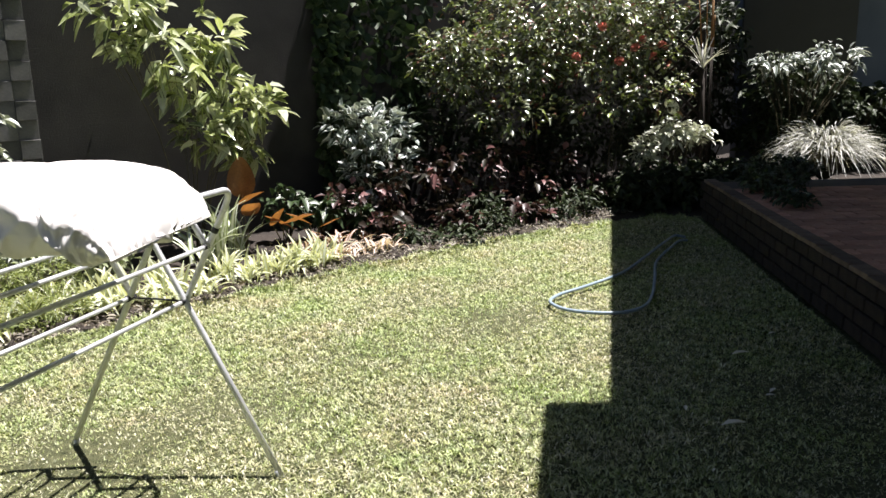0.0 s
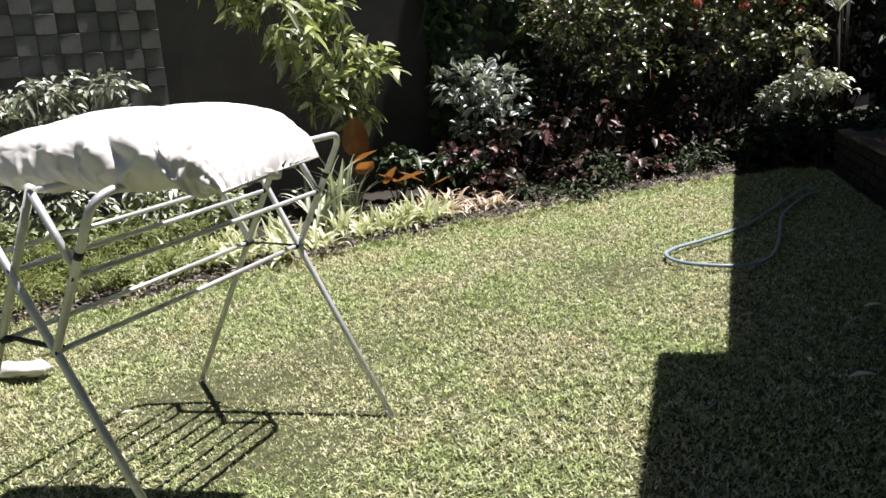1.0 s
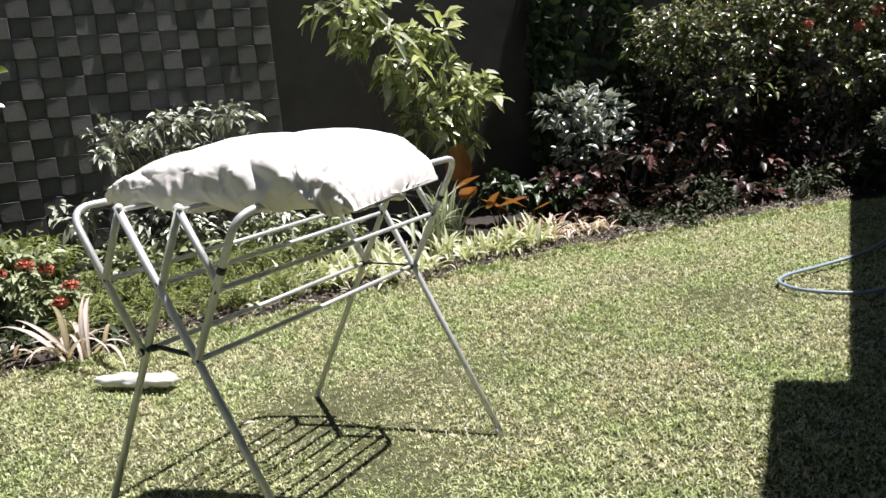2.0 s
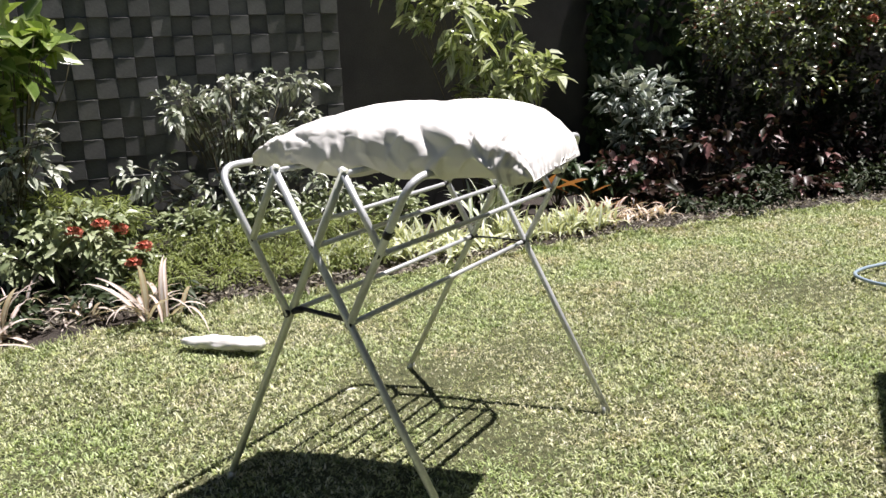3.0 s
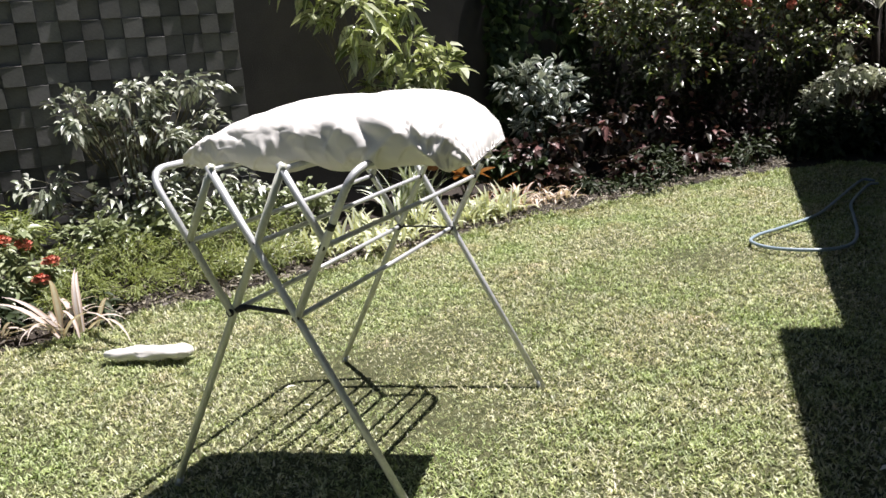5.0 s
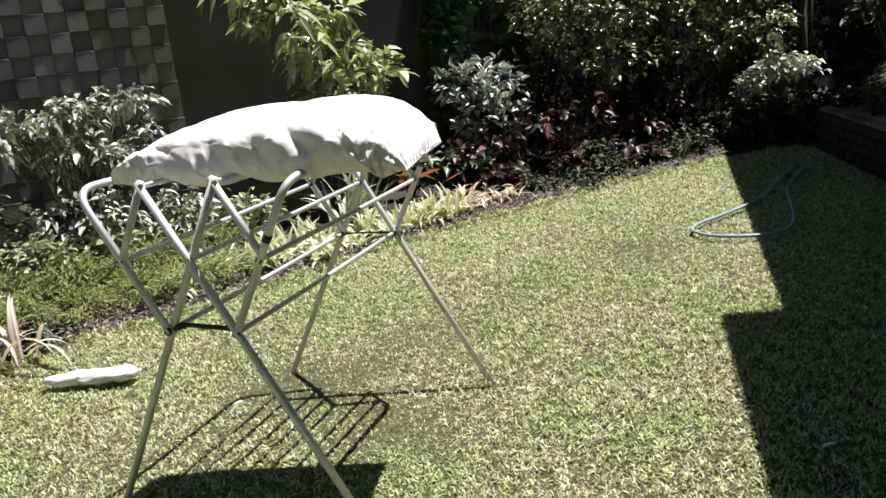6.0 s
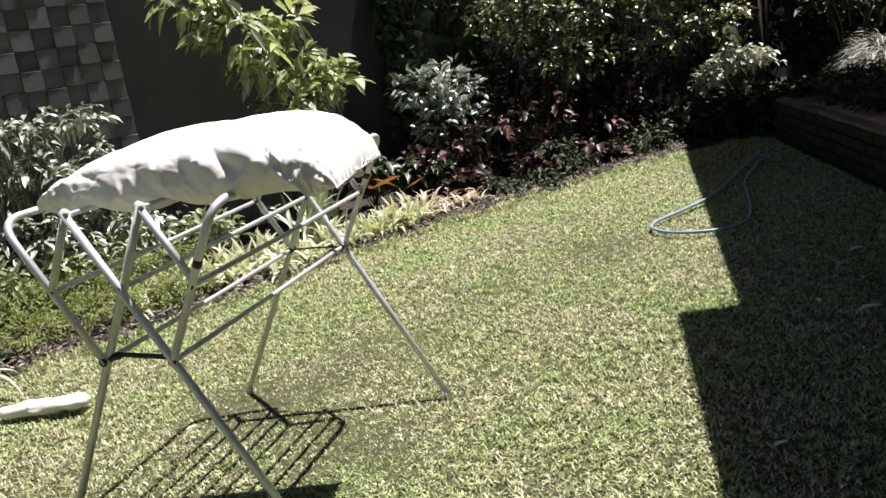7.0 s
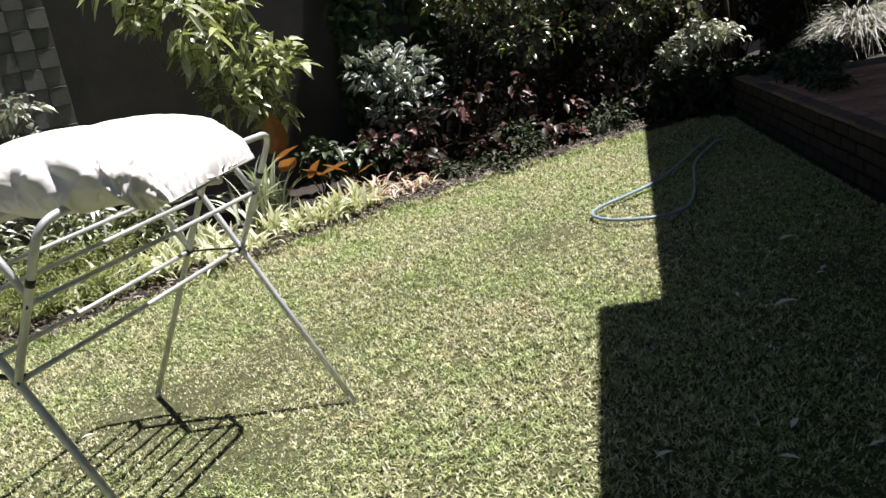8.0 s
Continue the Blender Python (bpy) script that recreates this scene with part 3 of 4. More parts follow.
    tri = [(n, (j + 1) % nr, j) for j in range(nr)] + [(n + 1, nu * nr + j, nu * nr + (j + 1) % nr) for j in range(nr)]
    thing = base("pillow", *c, "plump rumpled white cotton pillow airing on the drying rack", "pillow")
    part("case", mesh_of("case", verts - c, [quads, np.array(tri)], FABRIC), thing)


pillow()


def white_roll():
    """A rolled white cloth left on the lawn."""
    a, b = Vector((-2.68, 2.99, 0.038)), Vector((-2.25, 3.0, 0.042))
    v, q, n, k = [], [], 26, 16
    for i in range(n + 1):
        t = i / n
        c = a.lerp(b, t)
        r = 0.031 * (0.5 + 0.5 * min(1, t * 6)) * (1.0 + 0.22 * t) * (1 - 0.35 * max(0, t - 0.92) / 0.08)
        for j in range(k):
            w = 2 * math.pi * j / k
            d = Vector((0, math.cos(w) * 1.25, math.sin(w) * 0.85))
            m = 1 + 0.45 * noise.noise(Vector((c.x * 14, d.y * 2.2, d.z * 2.2))) + 0.16 * noise.noise(Vector((c.x * 45, d.y * 5, d.z * 5)))
            p = c + d * r * m
            p.z = max(p.z, 0.002)
            v.append(p)
    for i in range(n):
        for j in range(k):
            q.append((i * k + j, i * k + (j + 1) % k, (i + 1) * k + (j + 1) % k, (i + 1) * k + j))
    v += [a, b]
    t = [(n * k + k, (j + 1) % k, j) for j in range(k)] + [(n * k + k + 1, n * k + j, n * k + (j + 1) % k) for j in range(k)]
    ob = new("cloth_roll", mesh_of("cloth_roll", np.array([list(p) for p in v]), [np.array(q), np.array(t)], FABRIC))
    tagged(ob, "rolled white cloth lying on the lawn", "cloth")


white_roll()

# hose
hose_line = [(1.99, 6.36, 0.02), (1.93, 6.42, 0.02), (1.79, 6.22, 0.018), (1.5, 5.72, 0.018), (1.23, 5.28, 0.018), (0.93, 4.97, 0.018), (0.72, 4.78, 0.018), (0.645, 4.62, 0.018),
             (0.74, 4.45, 0.018), (0.98, 4.38, 0.018), (1.17, 4.48, 0.018), (1.30, 4.75, 0.018), (1.42, 5.15, 0.018), (1.55, 5.58, 0.018), (1.80, 6.05, 0.020), (1.90, 6.2, 0.025), (1.97, 6.24, 0.02)]
tagged(new("garden_hose", tube("garden_hose", spline([(x, y, z + 0.012) for x, y, z in hose_line], 8), 0.0105, HOSE, 10)), "blue garden hose looped loosely on the lawn", "hose")

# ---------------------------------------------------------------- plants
# the palest stops of LONG and GREYLEAF put white glints into the leaf colour
LONG = leafy("long yellow-green leaf with painted glints", (0.09, 0.125, 0.04), (0.40, 0.46, 0.21), (0.74, 0.76, 0.62), (0.12, 0.16, 0.055), (0.5, 0.57, 0.22), (0.08, 0.11, 0.04), (0.66, 0.69, 0.54), vein=(0.58, 0.63, 0.42), rough=0.22, through_light=0.36, spec=1.0)
GREYLEAF = leafy("grey-green leaf with painted glints", (0.15, 0.18, 0.12), (0.44, 0.46, 0.39), (0.2, 0.235, 0.16), (0.62, 0.635, 0.57), (0.09, 0.115, 0.065), rough=0.26, through_light=0.12, spec=0.9)
FLOWERLEAF = leafy("light shrub leaf", (0.16, 0.2, 0.1), (0.29, 0.33, 0.19), (0.38, 0.42, 0.27), (0.2, 0.24, 0.12), rough=0.36, through_light=0.2, spec=0.6)
VARIEG = leafy("white-edged leaf", (0.05, 0.075, 0.05), (0.20, 0.24, 0.20), (0.07, 0.1, 0.07), (0.46, 0.5, 0.48), (0.05, 0.07, 0.05), edge=(0.66, 0.70, 0.68), rough=0.34, through_light=0.12, spec=0.7)
# the third stop paints whitish glints on random hedge leaves
HEDGE = leafy("hedge leaf with painted glints", (0.05, 0.07, 0.033), (0.14, 0.165, 0.085), (0.48, 0.50, 0.40), (0.065, 0.085, 0.042), (0.30, 0.37, 0.10), (0.06, 0.075, 0.04), (0.16, 0.06, 0.045), rough=0.24, through_light=0.14, spec=0.8)
# red lowered to stand for shade; the one pink stop paints highlights
REDLEAF = leafy("red leaf darkened for shade", (0.022, 0.013, 0.012), (0.05, 0.022, 0.021), (0.026, 0.028, 0.016), (0.034, 0.016, 0.015), (0.30, 0.15, 0.145), (0.06, 0.024, 0.023), (0.022, 0.022, 0.014), (0.04, 0.02, 0.018), rough=0.42, through_light=0.15, spec=0.4)
IVY = leafy("creeper leaf", (0.022, 0.04, 0.014), (0.045, 0.075, 0.026), (0.03, 0.055, 0.018), rough=0.42, through_light=0.12, spec=0.7)
CREEPER = leafy("climbing creeper leaf", (0.02, 0.038, 0.014), (0.04, 0.066, 0.024), (0.028, 0.05, 0.018), (0.10, 0.13, 0.07), rough=0.55, through_light=0.12, spec=0.35)
# near-black green: the shade over these plants is put into the leaf colour
DEEP = leafy("shade-darkened green leaf", (0.017, 0.028, 0.012), (0.042, 0.058, 0.024), (0.022, 0.034, 0.015), rough=0.5, through_light=0.1, spec=0.25)
BROAD = leafy("broad bright leaf", (0.06, 0.11, 0.025), (0.18, 0.26, 0.06), (0.44, 0.51, 0.22), (0.08, 0.135, 0.03), (0.3, 0.4, 0.08), vein=(0.36, 0.43, 0.2), rough=0.2, through_light=0.4, spec=1.0)
FEATHER = leafy("feathery leaf", (0.16, 0.21, 0.055), (0.32, 0.36, 0.13), (0.2, 0.25, 0.075), rough=0.5, through_light=0.4)
SPIDER = leafy("cream-striped strap leaf", (0.17, 0.28, 0.06), edge=(0.60, 0.61, 0.33), rough=0.4, through_light=0.32)
PINK = leafy("pink-tinged strap leaf", (0.42, 0.28, 0.19), edge=(0.62, 0.45, 0.32), rough=0.4, through_light=0.3)
BROM = leafy("bronze strap leaf", (0.20, 0.075, 0.05), edge=(0.60, 0.47, 0.39), rough=0.35, through_light=0.3)
LILY = leafy("green strap leaf", (0.12, 0.19, 0.06), edge=(0.30, 0.36, 0.17), rough=0.36, through_light=0.12, spec=0.7)
ORANGE = leafy("orange leaf", (0.22, 0.09, 0.028), (0.3, 0.13, 0.042), (0.15, 0.063, 0.026), rough=0.45, through_light=0.4)
SILVER = leafy("silver grass", (0.40, 0.40, 0.39), (0.60, 0.60, 0.58), (0.28, 0.29, 0.27), rough=0.5, through_light=0.3)
PALE = leafy("pale green leaf", (0.42, 0.45, 0.35), (0.66, 0.67, 0.6), (0.52, 0.55, 0.42), rough=0.35, through_light=0.12)


def blobs_at(*rows):
    """Blobs by the wall: s, d, z and three radii (along, out, up)."""
    return [(*by_wall(s, d, z), a, b, c) for s, d, z, a, b, c in rows]


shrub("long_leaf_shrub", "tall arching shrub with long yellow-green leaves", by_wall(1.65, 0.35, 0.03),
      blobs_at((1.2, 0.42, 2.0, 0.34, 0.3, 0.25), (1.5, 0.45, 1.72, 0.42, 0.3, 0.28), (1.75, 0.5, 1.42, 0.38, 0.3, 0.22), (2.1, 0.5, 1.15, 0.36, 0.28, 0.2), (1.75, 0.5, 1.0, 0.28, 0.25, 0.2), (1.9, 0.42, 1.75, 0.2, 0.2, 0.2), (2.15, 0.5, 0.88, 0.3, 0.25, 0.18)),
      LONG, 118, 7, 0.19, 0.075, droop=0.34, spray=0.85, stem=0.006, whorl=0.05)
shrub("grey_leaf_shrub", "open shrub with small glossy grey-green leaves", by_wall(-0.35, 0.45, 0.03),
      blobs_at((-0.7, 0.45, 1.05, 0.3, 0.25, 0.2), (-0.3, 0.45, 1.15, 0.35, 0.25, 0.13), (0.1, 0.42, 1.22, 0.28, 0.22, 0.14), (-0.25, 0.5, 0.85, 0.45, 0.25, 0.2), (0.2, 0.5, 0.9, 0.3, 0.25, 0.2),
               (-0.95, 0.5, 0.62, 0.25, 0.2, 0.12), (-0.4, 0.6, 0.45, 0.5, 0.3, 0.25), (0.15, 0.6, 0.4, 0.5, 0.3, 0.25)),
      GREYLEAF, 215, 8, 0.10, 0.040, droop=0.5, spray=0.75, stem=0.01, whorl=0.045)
shrub("white_edged_shrub", "rounded shrub with white-edged green leaves", by_wall(3.3, 0.42, 0.03),
      blobs_at((3.2, 0.42, 0.98, 0.42, 0.3, 0.2), (3.6, 0.42, 0.9, 0.35, 0.3, 0.2), (3.35, 0.5, 0.58, 0.44, 0.32, 0.36)),
      VARIEG, 82, 6, 0.135, 0.066, droop=0.2, spray=0.9, stem=0.009, whorl=0.05)
for s, d, h in ((2.35, 0.6, 0.42), (2.62, 0.75, 0.36), (2.9, 0.95, 0.26)):
    shrub("broad_bedding_plant", "leafy dark green bedding plant behind the edging", by_wall(s, d, 0.03),
          blobs_at((s, d, h * 0.8, 0.2, 0.16, h * 0.4)), IVY, 15, 6, 0.15, 0.06, "plant", droop=0.45, spray=0.9, stem=0.006, group="broad-leaved bedding plants", whorl=0.05)
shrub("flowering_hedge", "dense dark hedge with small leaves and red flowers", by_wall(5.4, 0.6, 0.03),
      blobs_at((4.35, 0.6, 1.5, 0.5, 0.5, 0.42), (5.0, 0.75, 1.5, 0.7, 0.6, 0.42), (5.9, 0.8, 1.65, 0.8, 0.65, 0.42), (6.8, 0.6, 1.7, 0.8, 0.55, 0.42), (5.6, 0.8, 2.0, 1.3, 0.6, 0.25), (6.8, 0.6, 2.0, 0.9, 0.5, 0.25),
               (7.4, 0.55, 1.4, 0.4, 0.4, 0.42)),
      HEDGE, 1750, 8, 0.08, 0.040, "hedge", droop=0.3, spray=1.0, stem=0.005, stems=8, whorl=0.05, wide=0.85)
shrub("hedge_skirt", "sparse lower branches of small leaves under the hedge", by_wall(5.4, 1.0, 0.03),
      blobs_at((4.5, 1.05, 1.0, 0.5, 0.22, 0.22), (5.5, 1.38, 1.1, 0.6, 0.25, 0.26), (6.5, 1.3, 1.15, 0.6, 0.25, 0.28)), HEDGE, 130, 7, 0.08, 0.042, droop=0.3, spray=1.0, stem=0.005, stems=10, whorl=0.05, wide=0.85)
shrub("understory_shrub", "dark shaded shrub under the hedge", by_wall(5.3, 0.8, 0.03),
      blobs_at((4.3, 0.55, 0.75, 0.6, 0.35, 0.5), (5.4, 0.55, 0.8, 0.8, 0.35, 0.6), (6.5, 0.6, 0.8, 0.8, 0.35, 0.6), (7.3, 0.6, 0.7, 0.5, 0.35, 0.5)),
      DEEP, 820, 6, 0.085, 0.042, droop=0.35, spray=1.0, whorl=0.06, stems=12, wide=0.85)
for s, d, h, r in ((5.25, 1.1, 0.5, 0.26), (2.85, 0.75, 0.4, 0.2), (3.25, 0.85, 0.52, 0.24), (3.75, 0.95, 0.62, 0.26), (4.2, 1.05, 0.66, 0.26), (4.7, 1.0, 0.6, 0.26), (3.6, 1.35, 0.24, 0.2), (4.75, 1.2, 0.36, 0.24), (2.95, 1.15, 0.22, 0.18), (5.3, 1.35, 0.3, 0.24), (4.35, 1.5, 0.2, 0.2)):
    shrub("red_foliage_plant", "low bedding plant with red leaves darkened for shade", by_wall(s, d, 0.03),
          blobs_at((s, d, h * 0.85, r, r, h * 0.4), (s + 0.06, d, h * 0.4, r * 1.2, r, h * 0.35)), REDLEAF, 30, 6, 0.12, 0.06, "plant", droop=0.35, spray=1.0, stem=0.006, group="red bedding plants", whorl=0.06)
for s, d, h, r in ((-2.5, 1.75, 0.2, 0.25), (-2.15, 1.55, 0.24, 0.24), (-1.75, 1.7, 0.16, 0.2), (-1.4, 1.65, 0.16, 0.2), (-0.9, 1.75, 0.1, 0.14), (3.1, 1.4, 0.16, 0.22), (3.9, 1.5, 0.2, 0.25), (4.0, 1.2, 0.36, 0.22), (4.6, 1.6, 0.2, 0.25), (5.0, 1.6, 0.25, 0.28), (5.5, 1.7, 0.3, 0.3), (3.45, 1.6, 0.12, 0.2), (5.1, 1.0, 0.5, 0.3), (5.8, 1.4, 0.45, 0.35)):
    shrub("bedding_plant", "low green bedding plant at the bed edge, darkened for shade", by_wall(s, d, 0.03),
          blobs_at((s, d, h * 0.8, r, r, h * 0.4), (s, d, h * 0.35, r * 1.1, r, h * 0.3)), DEEP, 36, 6, 0.085, 0.035, "plant", droop=0.35, spray=1.0, stem=0.005, group="green bedding plants", whorl=0.05)
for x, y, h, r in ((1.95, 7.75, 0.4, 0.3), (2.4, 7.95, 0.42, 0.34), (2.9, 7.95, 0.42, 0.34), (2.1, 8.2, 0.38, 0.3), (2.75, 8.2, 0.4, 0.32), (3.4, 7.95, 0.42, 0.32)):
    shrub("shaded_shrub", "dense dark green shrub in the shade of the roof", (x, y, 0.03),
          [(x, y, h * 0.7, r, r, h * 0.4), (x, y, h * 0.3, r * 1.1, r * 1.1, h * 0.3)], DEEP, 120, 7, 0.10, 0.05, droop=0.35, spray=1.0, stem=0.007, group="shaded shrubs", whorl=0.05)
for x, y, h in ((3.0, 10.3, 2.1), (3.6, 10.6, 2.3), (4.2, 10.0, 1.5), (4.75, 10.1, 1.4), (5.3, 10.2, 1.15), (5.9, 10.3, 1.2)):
    shrub("tall_dark_shrub", "tall leafy shrub before the house, darkened for shade", (x, y, 0.03),
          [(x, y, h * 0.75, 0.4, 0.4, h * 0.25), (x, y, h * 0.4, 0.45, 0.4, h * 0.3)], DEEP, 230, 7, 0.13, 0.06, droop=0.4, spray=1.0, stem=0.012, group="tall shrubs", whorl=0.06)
shrub("red_flower_shrub", "leafy shrub with clusters of small red flowers", by_wall(-1.55, 1.2, 0.03),
      blobs_at((-1.7, 1.15, 0.32, 0.32, 0.3, 0.2), (-1.4, 1.15, 0.4, 0.3, 0.3, 0.18), (-1.25, 1.25, 0.2, 0.22, 0.25, 0.16)),
      FLOWERLEAF, 170, 7, 0.10, 0.042, droop=0.4, spray=0.9, whorl=0.045)
for s, d, h in ((-1.62, 0.95, 0.5), (-1.25, 0.9, 0.42)):
    shrub("fine_leaf_plant", "mound of fine pale green foliage behind the flowers", by_wall(s, d, 0.03),
          blobs_at((s, d, h, 0.26, 0.22, 0.16)), FEATHER, 120, 9, 0.085, 0.014, "plant", droop=0.35, spray=0.9, stem=0.005, group="fine-leaved mounds", whorl=0.04)
for s, d in ((-0.75, 0.85), (-0.3, 0.8), (0.2, 0.85), (0.7, 0.9)):
    shrub("low_shrub", "low glossy shrub filling the middle of the bed", by_wall(s, d, 0.03),
          blobs_at((s, d, 0.26, 0.28, 0.22, 0.2)), FLOWERLEAF, 80, 7, 0.085, 0.036, droop=0.3, spray=0.95, stem=0.005, group="low filler shrubs", whorl=0.045)
shrub("broad_leaf_shrub", "shrub with broad bright green leaves by the wall", by_wall(-1.75, 0.8, 0.03),
      blobs_at((-1.75, 0.85, 1.5, 0.36, 0.3, 0.2), (-1.38, 0.85, 1.52, 0.24, 0.22, 0.1), (-1.85, 0.85, 1.15, 0.28, 0.25, 0.22)),
      BROAD, 40, 6, 0.20, 0.13, droop=0.15, spray=0.8, stem=0.012, whorl=0.06)
shrub("twiggy_shrub", "sparse shrub with thin bare twigs and small leaves", by_wall(-1.85, 0.95, 0.03),
      blobs_at((-1.75, 0.95, 0.85, 0.35, 0.25, 0.25), (-1.95, 0.95, 0.6, 0.3, 0.25, 0.2)), GREYLEAF, 70, 6, 0.10, 0.042, droop=0.4, spray=0.9, stem=0.007, whorl=0.04)
TWIG = plain("pale bare twig", (0.28, 0.26, 0.23), (0.48, 0.46, 0.42), 9.0, 0.8, bump=0.3)
for line in (((-1.95, 0.5), (-1.88, 0.8), (-1.75, 0.89), (-1.62, 0.91), (-1.51, 0.94), (-1.45, 0.98)), ((-2.05, 0.4), (-1.97, 0.6), (-1.91, 0.62), (-1.76, 0.61), (-1.64, 0.57), (-1.5, 0.52))):
    x, y, z = by_wall(-1.85, 0.95, 0.03)
    path = [Vector((x, y, z))] + [Vector(by_wall(s, 0.98, z)) for s, z in line]
    twig = base("bare_twig", x, y, z, "thin pale bare twig arching out of the shrub", "twig", "bare twigs")
    part("shoot", tube("shoot", [p - Vector((x, y, z)) for p in spline(path, 5)], 0.006, TWIG, 6, 0.4), twig)
for s in (-1.0, -0.65, -0.3, 0.0, 0.25):
    shrub("feathery_plant", "low mound of feathery light green foliage", by_wall(s, 1.3, 0.03),
          blobs_at((s, 1.52, 0.12, 0.24, 0.28, 0.12), (s + 0.05, 1.1, 0.2, 0.24, 0.26, 0.13)), FEATHER, 230, 9, 0.05, 0.009, "plant", droop=0.3, spray=1.0, stem=0.004, stems=14, group="feathery edging plants", whorl=0.03)
shrub("pale_shrub", "low shrub with pale green and white leaves", (2.5, 8.62, 0.03),
      [(2.22, 8.55, 0.54, 0.22, 0.22, 0.15), (2.5, 8.62, 0.68, 0.26, 0.24, 0.15), (2.8, 8.7, 0.66, 0.22, 0.22, 0.1)], PALE, 100, 7, 0.10, 0.048, droop=0.3, spray=0.9, whorl=0.05)
shrub("white_edged_shrub", "tall shrub with pale variegated leaves by the terrace", (4.1, 9.3, 0.03),
      [(3.85, 9.2, 1.42, 0.34, 0.3, 0.16), (4.45, 9.2, 1.45, 0.4, 0.3, 0.22)], VARIEG, 44, 6, 0.14, 0.052, droop=0.35, spray=0.9, stem=0.012, whorl=0.06)
shrub("dark_shrub", "dark trailing shrub on the edge of the terrace", (2.66, 6.3, TERRACE),
      [(2.62, 5.9, TERRACE + 0.08, 0.15, 0.3, 0.08), (2.75, 6.5, TERRACE + 0.12, 0.25, 0.4, 0.12), (3.0, 7.0, TERRACE + 0.14, 0.35, 0.3, 0.14)], IVY, 220, 7, 0.06, 0.03, droop=0.3, spray=0.9, stem=0.005, whorl=0.03)


def creeper():
    thing = base("wall_creeper", *by_wall(3.4, 0.05, 0.03), "dark green creeper climbing the garden wall", "creeper")
    f = np.array(by_wall(3.4, 0.05, 0.03))
    paths, tips = [], []
    for i in range(16):
        s, z = 3.5 + rng.normal(0, 0.2), 0.0
        line = [np.array(by_wall(s, 0.03, 0.03))]
        for j in range(9):
            s = max(s + rng.normal(0.02 * (i - 8), 0.12), 3.1)
            z += rng.uniform(0.18, 0.34)
            line.append(np.array(by_wall(s, 0.03, min(z, 2.45))))
            tips += [(s + rng.normal(0, 0.14), min(z + rng.normal(0, 0.1), 2.48)) for _ in range(14)]
        paths.append(([p - f for p in line], 0.006, 0.4))
    tips = [(s, z) for s, z in tips if not 2.5 < s < 3.06]       # a bare strip of wall
    tagged(part("branching", tubes("branching", paths, STEM, 5), thing), kind="stuff")
    p = np.array([by_wall(s, rng.uniform(0.03, 0.12), max(0.05, z)) for s, z in tips])
    n = len(p)
    out = np.array([WY, -WX, 0])
    part("foliage", leaves_mesh("foliage", p - f, unit(rng.normal(0, 0.6, (n, 3)) + np.array([0, 0, -0.5]) + out * 0.3), unit(out + rng.normal(0, 0.3, (n, 3))), rng.uniform(0.07, 0.14, n), rng.uniform(0.06, 0.115, n), CREEPER, 0.1), thing)


creeper()

straps = [strap_mesh("leaf", 0.25, 0.035, rise, arch, SPIDER, tw) for rise, arch, tw in ((74, 70, 0.2), (60, 95, -0.3), (48, 100, 0.3), (82, 40, 0.1), (34, 80, -0.2))]
row = [(0.18, 1.5), (0.34, 1.36), (0.5, 1.55), (0.68, 1.42), (0.84, 1.6), (1.0, 1.45), (1.17, 1.62), (1.3, 1.4), (1.45, 1.58), (1.6, 1.42), (1.76, 1.55), (1.92, 1.42), (2.08, 1.5), (0.05, 1.3), (1.85, 1.3), (0.6, 1.2), (0.95, 1.25), (1.5, 1.25), (-0.1, 1.5), (2.2, 1.35)]
for s, d in row:
    x, y, z = by_wall(s + rng.normal(0, 0.03), d + rng.normal(0, 0.04))
    clump("spider_plant", "cream-striped spider plant edging the flower bed", x, y, 0.03, straps, 31, rng.uniform(0.8, 1.05), group="spider plants along the bed")
pinks = [strap_mesh("leaf", 0.2, 0.026, rise, arch, PINK, tw) for rise, arch, tw in ((60, 100, 0.3), (40, 110, -0.4), (70, 120, 0.2))]
for s, d in ((2.3, 1.45), (2.48, 1.38), (2.66, 1.45), (2.85, 1.4)):
    x, y, z = by_wall(s, d)
    clump("dry_strap_plant", "faded pinkish strap-leaved plant at the bed edge", x, y, 0.03, pinks, 22, 0.85, group="faded strap plants")
RUSTLEAF = leafy("rusty strap leaf", (0.20, 0.075, 0.025), edge=(0.34, 0.16, 0.07), rough=0.4, through_light=0.3)
rusts = [strap_mesh("leaf", 0.24, 0.034, rise, arch, RUSTLEAF, tw) for rise, arch, tw in ((62, 100, 0.3), (44, 90, -0.3), (74, 110, 0.2))]
for s, d, k in ((2.3, 1.1, 0.9), (2.55, 1.05, 1.0), (2.8, 1.15, 0.9), (3.05, 1.2, 0.8)):
    x, y, z = by_wall(s, d)
    clump("rusty_strap_plant", "low clump of rust-orange strap leaves in the bed", x, y, 0.03, rusts, 15, k, group="rusty strap plants")
broms = [strap_mesh("leaf", 0.36, 0.028, rise, arch, BROM, tw) for rise, arch, tw in ((66, 120, 0.2), (50, 110, -0.3), (30, 70, 0.3), (76, 90, 0.1), (58, 140, -0.2))]
for x, y, k in ((-3.12, 3.38, 1.12), (-3.72, 2.85, 1.0), (-3.95, 2.75, 1.1), (-3.85, 3.15, 0.9), (-4.3, 2.5, 1.0), (-3.5, 3.25, 0.6)):
    clump("bromeliad", "bronze-pink bromeliad with pale leaf edges", x, y, 0.02, broms, 22, k, group="bromeliads", tilt=12)
